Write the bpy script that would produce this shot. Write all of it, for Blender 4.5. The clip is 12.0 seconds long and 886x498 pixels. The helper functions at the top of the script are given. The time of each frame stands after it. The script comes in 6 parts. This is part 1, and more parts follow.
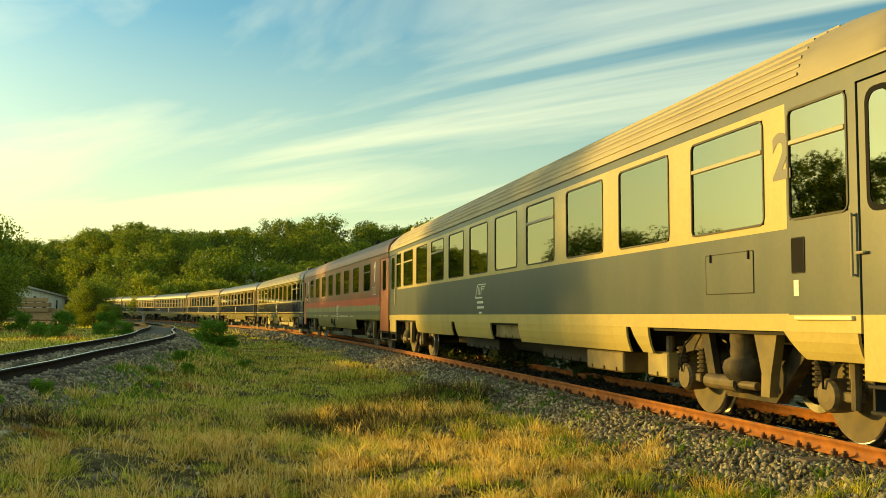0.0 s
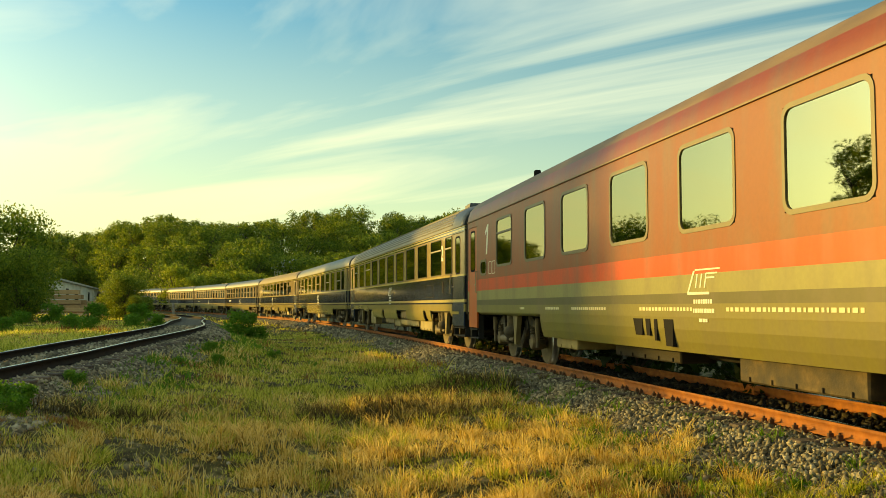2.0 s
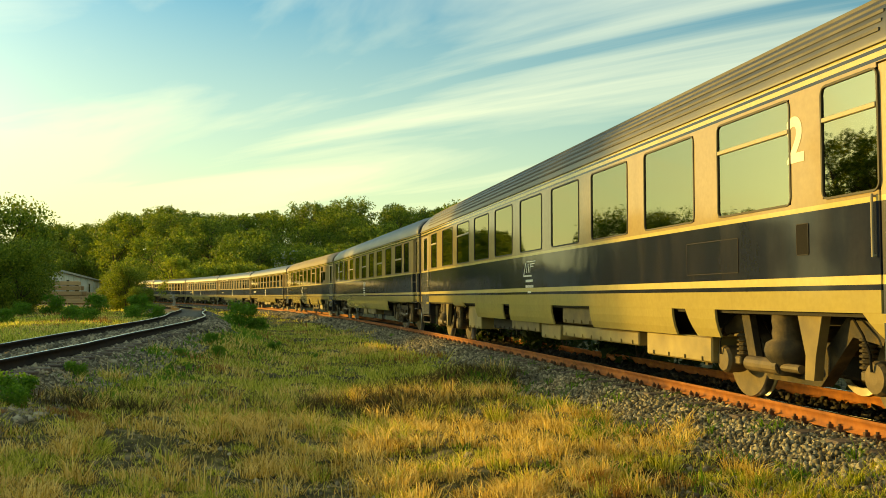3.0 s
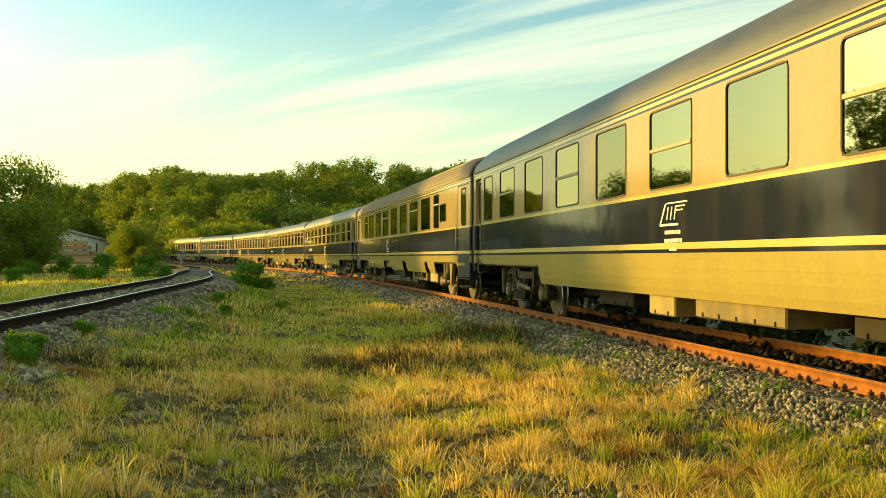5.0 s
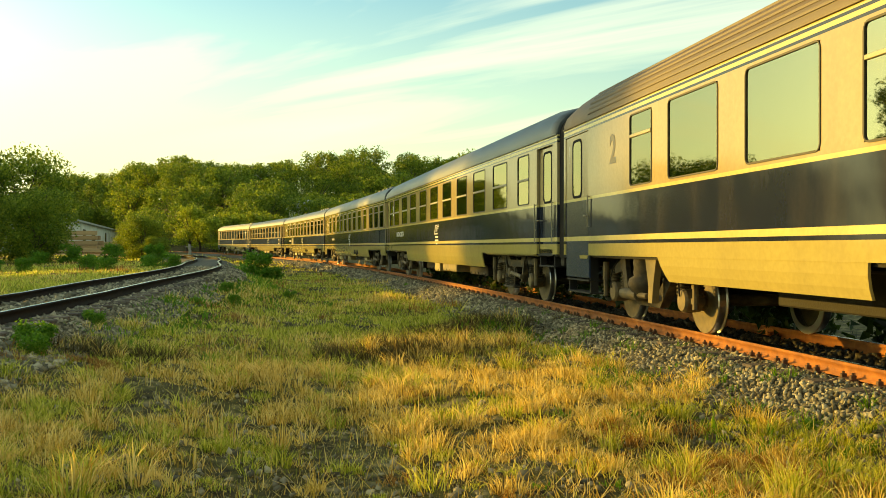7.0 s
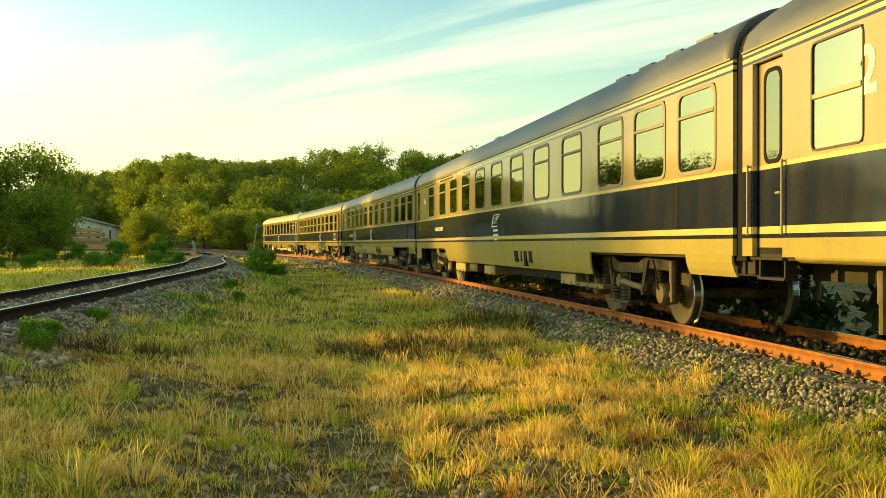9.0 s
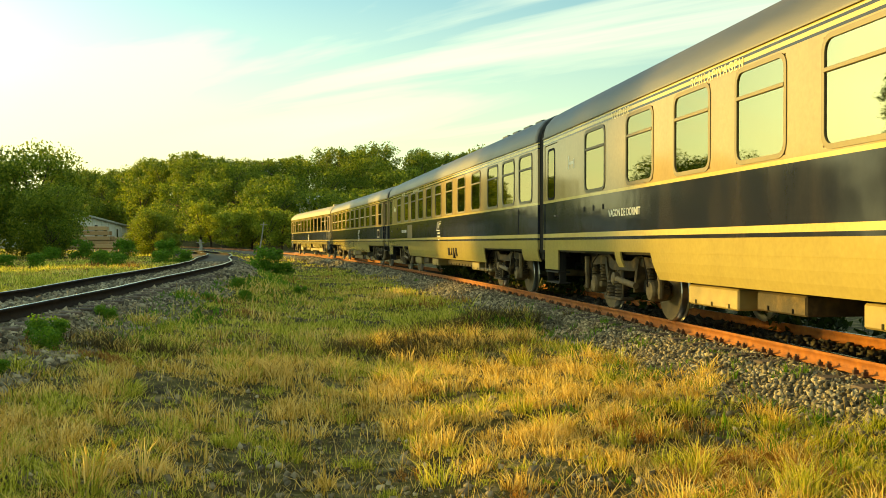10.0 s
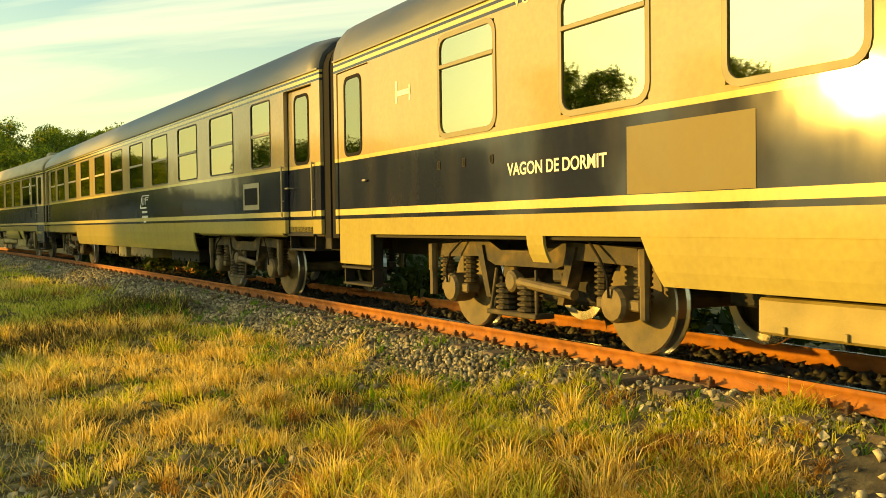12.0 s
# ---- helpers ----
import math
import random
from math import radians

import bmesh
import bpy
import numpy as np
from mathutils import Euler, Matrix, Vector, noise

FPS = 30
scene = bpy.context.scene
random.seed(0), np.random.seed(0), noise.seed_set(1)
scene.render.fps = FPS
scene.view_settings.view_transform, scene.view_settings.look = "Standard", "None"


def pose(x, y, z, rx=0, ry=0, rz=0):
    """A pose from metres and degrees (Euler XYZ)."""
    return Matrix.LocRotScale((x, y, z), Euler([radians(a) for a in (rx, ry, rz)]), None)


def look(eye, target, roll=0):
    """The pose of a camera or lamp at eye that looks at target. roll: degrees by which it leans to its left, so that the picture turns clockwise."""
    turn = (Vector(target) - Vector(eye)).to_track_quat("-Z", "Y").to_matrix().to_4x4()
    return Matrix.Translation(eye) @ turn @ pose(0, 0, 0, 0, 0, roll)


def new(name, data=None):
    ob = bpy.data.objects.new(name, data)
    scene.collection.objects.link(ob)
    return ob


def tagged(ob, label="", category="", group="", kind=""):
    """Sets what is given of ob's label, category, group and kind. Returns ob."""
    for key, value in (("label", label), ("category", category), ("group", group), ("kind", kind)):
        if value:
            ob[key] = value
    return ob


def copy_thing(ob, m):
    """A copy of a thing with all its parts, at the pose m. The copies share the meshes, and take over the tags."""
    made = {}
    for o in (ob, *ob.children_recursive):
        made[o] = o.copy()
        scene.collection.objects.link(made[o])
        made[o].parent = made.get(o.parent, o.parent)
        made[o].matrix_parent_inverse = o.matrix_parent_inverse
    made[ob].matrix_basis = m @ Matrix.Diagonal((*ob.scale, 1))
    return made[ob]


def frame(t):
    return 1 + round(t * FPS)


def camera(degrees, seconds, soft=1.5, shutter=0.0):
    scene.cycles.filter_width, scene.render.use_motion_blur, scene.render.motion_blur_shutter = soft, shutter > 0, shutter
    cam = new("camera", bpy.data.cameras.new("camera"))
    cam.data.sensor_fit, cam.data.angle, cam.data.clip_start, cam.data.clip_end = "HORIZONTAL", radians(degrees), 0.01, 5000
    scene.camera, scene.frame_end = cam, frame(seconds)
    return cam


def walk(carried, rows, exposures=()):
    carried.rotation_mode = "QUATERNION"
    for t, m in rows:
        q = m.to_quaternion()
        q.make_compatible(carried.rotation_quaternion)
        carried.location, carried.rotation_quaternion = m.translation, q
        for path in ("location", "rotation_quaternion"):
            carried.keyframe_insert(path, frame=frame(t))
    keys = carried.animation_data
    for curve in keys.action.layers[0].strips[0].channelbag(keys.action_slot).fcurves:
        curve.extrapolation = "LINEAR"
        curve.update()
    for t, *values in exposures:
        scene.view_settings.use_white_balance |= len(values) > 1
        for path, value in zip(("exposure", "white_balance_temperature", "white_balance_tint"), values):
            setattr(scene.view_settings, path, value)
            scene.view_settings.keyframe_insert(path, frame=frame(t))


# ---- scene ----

# ---------------------------------------------------------------- camera
VIEW = [  # seconds, yaw, pitch, roll in degrees; the eye is the origin of the plan
    (0, -2.202, 4.047, -0.219),
    (0.5, -1.819, 4.028, -0.078),
    (1, -1.249, 3.894, -0.039),
    (1.5, -0.552, 3.691, -0.029),
    (2, -0.533, 3.480, -0.012),
    (2.5, -0.502, 3.226, -0.016),
    (3, -0.514, 2.958, -0.001),
    (3.5, -0.461, 2.641, 0.016),
    (5.5, 0.000, 0.144, -0.066),
    (6, 0.138, 0.089, 0.001),
    (6.5, 0.245, -0.013, -0.007),
    (7, 0.344, -0.085, -0.025),
    (9, 0.584, -0.276, -0.000),
    (9.5, 0.716, -0.283, -0.055),
    (10, 0.967, -0.338, -0.069),
    (10.5, 1.202, -0.374, -0.078),
    (11, 1.260, -0.380, -0.018),
    (11.5, -4.40, -0.332, -0.05),
    (11.8, -11.20, -0.80, 0.30),
    (12, -20.000, -1.586, 0.775)]
cam = camera(50.0, 12.0, soft=0.8)
walk(cam, [(t, pose(0, 0, 0, 90 + p, r, y)) for t, y, p, r in VIEW],
     exposures=[(0.0, 0.32, 7800, -9), (3.5, 0.41, 7800, -8), (5.5, 0.69, 7900, -8), (11.0, 0.72, 7900, -8), (12.0, 0.65, 9300, -3)])

# ---------------------------------------------------------------- light
SUN_AZ = math.atan2(-0.872, 0.489)      # from +y towards +x
SUN_EL = radians(7.3)
world = bpy.data.worlds.new("evening_sky")
scene.world = world
world.use_nodes = True


def build_sky():
    nt = world.node_tree
    nt.nodes.clear()
    N, L = nt.nodes.new, nt.links.new
    out, bg = N("ShaderNodeOutputWorld"), N("ShaderNodeBackground")
    sky = N("ShaderNodeTexSky")
    sky.sky_type, sky.sun_disc = "NISHITA", False
    sky.sun_elevation, sky.sun_rotation = SUN_EL, SUN_AZ
    sky.air_density, sky.dust_density, sky.ozone_density = 1.0, 0.6, 3.0
    tc = N("ShaderNodeTexCoord")
    sep = N("ShaderNodeSeparateXYZ")
    L(tc.outputs["Generated"], sep.inputs[0])
    up = N("ShaderNodeMath"); up.operation = "ADD"; up.inputs[1].default_value = 0.10
    L(sep.outputs["Z"], up.inputs[0])
    flat = N("ShaderNodeVectorMath"); flat.operation = "DIVIDE"
    comb = N("ShaderNodeCombineXYZ")
    for i in range(3):
        L(up.outputs[0], comb.inputs[i])
    L(tc.outputs["Generated"], flat.inputs[0]); L(comb.outputs[0], flat.inputs[1])
    along, across, mp = N("ShaderNodeVectorMath"), N("ShaderNodeVectorMath"), N("ShaderNodeCombineXYZ")
    along.operation = across.operation = "DOT_PRODUCT"
    along.inputs[1].default_value = (-0.82 * 0.30, 0.57 * 0.30, 0)      # streaks run to the north-west
    across.inputs[1].default_value = (0.57 * 0.85, 0.82 * 0.85, 0)
    for k, node in enumerate((along, across)):
        L(flat.outputs[0], node.inputs[0]); L(node.outputs["Value"], mp.inputs[k])
    n1 = N("ShaderNodeTexNoise")
    n1.inputs["Scale"].default_value, n1.inputs["Detail"].default_value = 1.15, 7.0
    n1.inputs["Roughness"].default_value, n1.inputs["Distortion"].default_value = 0.52, 0.9
    L(mp.outputs[0], n1.inputs["Vector"])
    ramp = N("ShaderNodeValToRGB")
    ramp.color_ramp.elements[0].position, ramp.color_ramp.elements[0].color = 0.44, (0, 0, 0, 1)
    ramp.color_ramp.elements[1].position, ramp.color_ramp.elements[1].color = 0.68, (0.95, 0.95, 0.95, 1)
    L(n1.outputs["Fac"], ramp.inputs[0])
    cloud = N("ShaderNodeMixRGB"); cloud.blend_type = "MIX"
    cloud.inputs[2].default_value = (CLOUD[0], CLOUD[1], CLOUD[2], 1)
    clear = N("ShaderNodeMixRGB"); clear.blend_type = "MULTIPLY"; clear.inputs[0].default_value = 1.0
    clear.inputs[2].default_value = (1.06, 1.36, 1.34, 1)      # evening tint of the clear air
    L(sky.outputs[0], clear.inputs[1])
    L(ramp.outputs[0], cloud.inputs[0]); L(clear.outputs[0], cloud.inputs[1])
    # warm haze low down, strongest towards the sun
    tow = N("ShaderNodeVectorMath"); tow.operation = "DOT_PRODUCT"
    tow.inputs[1].default_value = (math.sin(SUN_AZ), math.cos(SUN_AZ), 0)
    L(tc.outputs["Generated"], tow.inputs[0])
    side = N("ShaderNodeMapRange")
    side.inputs["From Min"].default_value, side.inputs["From Max"].default_value = -0.4, 1.0
    side.inputs["To Min"].default_value, side.inputs["To Max"].default_value = 0.14, 1.0
    L(tow.outputs["Value"], side.inputs[0])
    low = N("ShaderNodeMapRange")
    low.inputs["From Min"].default_value, low.inputs["From Max"].default_value = 0.02, 0.30
    low.inputs["To Min"].default_value, low.inputs["To Max"].default_value = 0.95, 0.0
    L(sep.outputs["Z"], low.inputs[0])
    much = N("ShaderNodeMath"); much.operation = "MULTIPLY"
    L(side.outputs[0], much.inputs[0]); L(low.outputs[0], much.inputs[1])
    haze = N("ShaderNodeMixRGB"); haze.inputs[2].default_value = (*HAZE, 1)
    L(much.outputs[0], haze.inputs[0]); L(cloud.outputs[0], haze.inputs[1])
    # aureole: thin cloud glows round the low sun
    near = N("ShaderNodeVectorMath"); near.operation = "DOT_PRODUCT"
    near.inputs[1].default_value = (math.sin(SUN_AZ) * math.cos(SUN_EL), math.cos(SUN_AZ) * math.cos(SUN_EL), math.sin(SUN_EL))
    L(tc.outputs["Generated"], near.inputs[0])
    front = N("ShaderNodeMath"); front.operation = "MAXIMUM"; front.inputs[1].default_value = 0.0
    fall = N("ShaderNodeMath"); fall.operation = "POWER"; fall.inputs[1].default_value = 13.0
    L(near.outputs["Value"], front.inputs[0]); L(front.outputs[0], fall.inputs[0])
    glow = N("ShaderNodeMixRGB"); glow.blend_type = "ADD"; glow.inputs[2].default_value = (*AUREOLE, 1)
    L(fall.outputs[0], glow.inputs[0]); L(haze.outputs[0], glow.inputs[1])
    L(glow.outputs[0], bg.inputs[0])
    bg.inputs[1].default_value = SKY_STRENGTH
    L(bg.outputs[0], out.inputs[0])


SKY_STRENGTH = 0.15
CLOUD = (6.6, 6.6, 5.6)
HAZE = (6.1, 5.6, 2.7)
AUREOLE = (13.0, 11.2, 6.2)
build_sky()
sun_data = bpy.data.lights.new("sun", "SUN")
sun_data.energy, sun_data.angle, sun_data.color = 5.0, radians(0.6), (1.0, 0.60, 0.14)
sun = new("sun", sun_data)
sun.matrix_world = look((math.sin(SUN_AZ) * 100, math.cos(SUN_AZ) * 100, 100 * math.tan(SUN_EL)), (0, 0, 0))


# ---------------------------------------------------------------- materials
def material(name, stops, rough=0.6, metal=0.0, scale=3.0, detail=6.0, bump=0.2, bump_scale=40.0, stretch=(1, 1, 1),
             island=False, spec=0.5, rough_var=0.15, per_object=False):
    """A surface whose colour wanders through stops (position, colour) by noise in object space, with fine relief."""
    m = bpy.data.materials.new(name)
    m.use_nodes = True
    nt = m.node_tree
    N, L = nt.nodes.new, nt.links.new
    b = nt.nodes["Principled BSDF"]
    b.inputs["Metallic"].default_value = metal
    b.inputs["Specular IOR Level"].default_value = spec
    tc, mp = N("ShaderNodeTexCoord"), N("ShaderNodeMapping")
    mp.inputs["Scale"].default_value = stretch
    L(tc.outputs["Object"], mp.inputs["Vector"])
    n = N("ShaderNodeTexNoise")
    n.inputs["Scale"].default_value, n.inputs["Detail"].default_value = scale, detail
    L(mp.outputs[0], n.inputs["Vector"])
    fac = n.outputs["Fac"]
    if island or per_object:
        src = N("ShaderNodeNewGeometry").outputs["Random Per Island"] if island else N("ShaderNodeObjectInfo").outputs["Random"]
        mix = N("ShaderNodeMath"); mix.operation = "MULTIPLY_ADD"
        mix.inputs[1].default_value = 0.5
        half = N("ShaderNodeMath"); half.operation = "MULTIPLY"; half.inputs[1].default_value = 0.5
        L(fac, half.inputs[0]); L(src, mix.inputs[0]); L(half.outputs[0], mix.inputs[2])
        fac = mix.outputs[0]
    ramp = N("ShaderNodeValToRGB")
    e = ramp.color_ramp.elements
    while len(e) < len(stops):
        e.new(0.5)
    for k, (p, c) in enumerate(stops):
        e[k].position, e[k].color = p, (*c, 1)
    L(fac, ramp.inputs[0]); L(ramp.outputs[0], b.inputs["Base Color"])
    rr = N("ShaderNodeMapRange")
    rr.inputs["To Min"].default_value, rr.inputs["To Max"].default_value = max(0.02, rough - rough_var), min(1, rough + rough_var)
    L(n.outputs["Fac"], rr.inputs[0]); L(rr.outputs[0], b.inputs["Roughness"])
    if bump:
        n2 = N("ShaderNodeTexNoise")
        n2.inputs["Scale"].default_value, n2.inputs["Detail"].default_value = bump_scale, 4.0
        L(mp.outputs[0], n2.inputs["Vector"])
        bp = N("ShaderNodeBump")
        bp.inputs["Strength"].default_value, bp.inputs["Distance"].default_value = bump, 0.01
        L(n2.outputs["Fac"], bp.inputs["Height"]); L(bp.outputs[0], b.inputs["Normal"])
    return m


def leaf_material(name, stops, gloss=0.55, scale=0.25):
    m = material(name, stops, rough=gloss, scale=scale, detail=3, bump=0, island=True, spec=0.25)
    nt = m.node_tree
    N, L = nt.nodes.new, nt.links.new
    b, out = nt.nodes["Principled BSDF"], nt.nodes["Material Output"]
    tr, mx = N("ShaderNodeBsdfTranslucent"), N("ShaderNodeMixShader")
    L(b.inputs["Base Color"].links[0].from_socket, tr.inputs["Color"])
    mx.inputs[0].default_value = 0.45
    L(b.outputs[0], mx.inputs[1]); L(tr.outputs[0], mx.inputs[2]); L(mx.outputs[0], out.inputs["Surface"])
    return m


def livery(name, bands, ends=None, grime=0.35, rough=0.32):
    """Coach paint: bands (height above the rail, colour) from the bottom up, with streaky grime; ends: colour beyond a length."""
    m = bpy.data.materials.new(name)
    m.use_nodes = True
    nt = m.node_tree
    N, L = nt.nodes.new, nt.links.new
    b = nt.nodes["Principled BSDF"]
    b.inputs["Specular IOR Level"].default_value = 0.28
    tc, sep = N("ShaderNodeTexCoord"), N("ShaderNodeSeparateXYZ")
    L(tc.outputs["Object"], sep.inputs[0])
    zz = N("ShaderNodeMath"); zz.operation = "DIVIDE"; zz.inputs[1].default_value = 4.2
    L(sep.outputs["Z"], zz.inputs[0])
    ramp = N("ShaderNodeValToRGB")
    ramp.color_ramp.interpolation = "CONSTANT"
    e = ramp.color_ramp.elements
    while len(e) < len(bands):
        e.new(0.5)
    for k, (z, c) in enumerate(bands):
        e[k].position, e[k].color = z / 4.2, (*c, 1)
    L(zz.outputs[0], ramp.inputs[0])
    col = ramp.outputs[0]
    if ends:
        ab = N("ShaderNodeMath"); ab.operation = "ABSOLUTE"; L(sep.outputs["X"], ab.inputs[0])
        gt = N("ShaderNodeMath"); gt.operation = "GREATER_THAN"; gt.inputs[1].default_value = ends[0]
        L(ab.outputs[0], gt.inputs[0])
        above = N("ShaderNodeMath"); above.operation = "GREATER_THAN"; above.inputs[1].default_value = 1.22
        L(sep.outputs["Z"], above.inputs[0])
        both = N("ShaderNodeMath"); both.operation = "MULTIPLY"
        L(gt.outputs[0], both.inputs[0]); L(above.outputs[0], both.inputs[1])
        mx = N("ShaderNodeMixRGB"); mx.inputs[2].default_value = (*ends[1], 1)
        L(both.outputs[0], mx.inputs[0]); L(col, mx.inputs[1])
        col = mx.outputs[0]
    mp = N("ShaderNodeMapping"); mp.inputs["Scale"].default_value = (1.6, 1.0, 0.35)
    L(tc.outputs["Object"], mp.inputs["Vector"])
    n1 = N("ShaderNodeTexNoise"); n1.inputs["Scale"].default_value, n1.inputs["Detail"].default_value = 1.4, 8.0
    L(mp.outputs[0], n1.inputs["Vector"])
    n2 = N("ShaderNodeTexNoise"); n2.inputs["Scale"].default_value, n2.inputs["Detail"].default_value = 18.0, 4.0
    L(tc.outputs["Object"], n2.inputs["Vector"])
    r2 = N("ShaderNodeValToRGB")
    r2.color_ramp.elements[0].position, r2.color_ramp.elements[1].position = 0.45, 0.75
    L(n1.outputs["Fac"], r2.inputs[0])
    k = N("ShaderNodeMath"); k.operation = "MULTIPLY"; k.inputs[1].default_value = grime
    L(r2.outputs[0], k.inputs[0])
    dirt = N("ShaderNodeMixRGB"); dirt.inputs[2].default_value = (0.16, 0.13, 0.09, 1)
    L(k.outputs[0], dirt.inputs[0]); L(col, dirt.inputs[1])
    fine = N("ShaderNodeMixRGB"); fine.blend_type = "MULTIPLY"; fine.inputs[0].default_value = 0.25
    L(dirt.outputs[0], fine.inputs[1]); L(n2.outputs["Fac"], fine.inputs[2])
    L(fine.outputs[0], b.inputs["Base Color"])
    rr = N("ShaderNodeMapRange")
    rr.inputs["To Min"].default_value, rr.inputs["To Max"].default_value = rough - 0.05, rough + 0.06
    L(n1.outputs["Fac"], rr.inputs[0]); L(rr.outputs[0], b.inputs["Roughness"])
    n3 = N("ShaderNodeTexNoise"); n3.inputs["Scale"].default_value, n3.inputs["Detail"].default_value = 1.1, 2.0
    L(tc.outputs["Object"], n3.inputs["Vector"])
    bp = N("ShaderNodeBump"); bp.inputs["Strength"].default_value, bp.inputs["Distance"].default_value = 0.25, 0.02
    L(n3.outputs["Fac"], bp.inputs["Height"]); L(bp.outputs[0], b.inputs["Normal"])
    return m


def glass_material(name, tint, ior):
    m = bpy.data.materials.new(name)
    m.use_nodes = True
    nt = m.node_tree
    nt.nodes.clear()
    N, L = nt.nodes.new, nt.links.new
    out, mx = N("ShaderNodeOutputMaterial"), N("ShaderNodeMixShader")
    tr, gl, fr = N("ShaderNodeBsdfTransparent"), N("ShaderNodeBsdfGlossy"), N("ShaderNodeFresnel")
    tr.inputs["Color"].default_value = (*tint, 1)
    gl.inputs["Roughness"].default_value = 0.02
    gl.inputs["Color"].default_value = (0.96, 0.95, 0.66, 1)
    fr.inputs["IOR"].default_value = ior
    n = N("ShaderNodeTexNoise"); n.inputs["Scale"].default_value = 0.9
    tc = N("ShaderNodeTexCoord"); L(tc.outputs["Object"], n.inputs["Vector"])
    bp = N("ShaderNodeBump"); bp.inputs["Strength"].default_value, bp.inputs["Distance"].default_value = 0.12, 0.02
    L(n.outputs["Fac"], bp.inputs["Height"]); L(bp.outputs[0], gl.inputs["Normal"])
    L(fr.outputs[0], mx.inputs[0]); L(tr.outputs[0], mx.inputs[1]); L(gl.outputs[0], mx.inputs[2])
    L(mx.outputs[0], out.inputs["Surface"])
    return m


BEIGE, CREAM, BLUE, GREY = (0.47, 0.355, 0.18), (0.70, 0.57, 0.23), (0.020, 0.025, 0.042), (0.45, 0.365, 0.13)
STEEL_BLUE = (0.064, 0.086, 0.080)
STEEL_BEIGE = (0.56, 0.44, 0.16)
PAINT = {
    "blue": livery("blue_cream_paint", [(0, GREY), (1.26, BLUE), (1.31, CREAM), (1.38, BLUE), (2.02, CREAM), (2.08, BEIGE),
                                        (3.245, BLUE), (3.275, CREAM), (3.315, BLUE), (3.355, CREAM)], grime=0.16, rough=0.085),
    "blue_door": livery("blue_door_paint", [(0, (0.035, 0.05, 0.085)), (1.31, CREAM), (1.38, BLUE), (2.02, CREAM), (2.08, BEIGE)], grime=0.16, rough=0.25),
    "steel": livery("steel_blue_paint", [(0, STEEL_BEIGE), (1.23, STEEL_BLUE), (2.05, STEEL_BEIGE), (3.27, STEEL_BLUE)], ends=(11.25, STEEL_BLUE), grime=0.22),
    "red": livery("red_coach_paint", [(0, (0.20, 0.18, 0.05)), (1.23, (0.10, 0.095, 0.04)), (1.36, (0.28, 0.265, 0.10)),
                                      (1.58, (0.62, 0.055, 0.008)), (1.86, (0.27, 0.060, 0.013))], grime=0.6, rough=0.4),
}
DOOR_RED = material("door_red_paint", [(0.3, (0.42, 0.085, 0.012)), (0.7, (0.52, 0.11, 0.018))], rough=0.45, scale=2, bump=0.05)
ROOFS = {
    "light": material("dusty_light_roof_paint", [(0.3, (0.27, 0.225, 0.13)), (0.7, (0.42, 0.36, 0.22))], rough=0.6, scale=1.2, stretch=(0.5, 2, 2), bump=0.15),
    "brown": material("sooty_brown_roof_paint", [(0.3, (0.14, 0.09, 0.05)), (0.7, (0.26, 0.18, 0.10))], rough=0.6, scale=1.2, stretch=(0.5, 2, 2), bump=0.15),
    "slate": material("slate_grey_roof_paint", [(0.3, (0.045, 0.05, 0.05)), (0.7, (0.10, 0.10, 0.09))], rough=0.45, scale=1.2, stretch=(0.5, 2, 2), bump=0.1),
    "tan": material("rusty_tan_roof_paint", [(0.3, (0.075, 0.05, 0.028)), (0.7, (0.15, 0.105, 0.055))], rough=0.6, scale=1.2, stretch=(0.5, 2, 2), bump=0.15),
}
RIB = {"light": ROOFS["light"], "tan": ROOFS["tan"], "slate": material("dark_roof_rib_paint", [(0.3, (0.02, 0.022, 0.022)), (0.7, (0.05, 0.05, 0.045))], rough=0.6, bump=0.1)}
GLASS = glass_material("tinted_window_glass", (0.34, 0.38, 0.22), 3.1)
GLASS_CLEAR = glass_material("silvered_window_glass", (0.35, 0.40, 0.28), 4.3)
RUBBER = material("black_rubber", [(0.3, (0.012, 0.012, 0.012)), (0.7, (0.022, 0.020, 0.018))], rough=0.9, spec=0.1, bump=0.2)
ALU = material("window_frame_metal", [(0.3, (0.27, 0.23, 0.14)), (0.7, (0.36, 0.31, 0.20))], rough=0.5, metal=0.0, bump=0.05)
SEAL = material("window_rubber_seal", [(0.3, (0.035, 0.032, 0.02)), (0.7, (0.07, 0.06, 0.035))], rough=0.7, bump=0.05)
DARK_FRAME = material("dark_window_frame", [(0.3, (0.09, 0.075, 0.038)), (0.7, (0.16, 0.135, 0.068))], rough=0.5, bump=0.05)
UNDER = material("grimy_underframe", [(0.3, (0.007, 0.006, 0.005)), (0.7, (0.026, 0.021, 0.014))], rough=0.85, scale=5, bump=0.4)
BOGIE = material("dusty_bogie_steel", [(0.34, (0.012, 0.009, 0.005)), (0.55, (0.060, 0.042, 0.017)), (0.76, (0.17, 0.115, 0.045))], rough=0.8, scale=4, bump=0.4)
WHEEL = material("dusty_wheel_steel", [(0.3, (0.055, 0.038, 0.016)), (0.7, (0.18, 0.125, 0.052))], rough=0.7, scale=5, bump=0.2)
DUSTY = material("dusty_cream_bracket_paint", [(0.3, (0.09, 0.065, 0.022)), (0.7, (0.24, 0.175, 0.06))], rough=0.7, scale=3, bump=0.2)
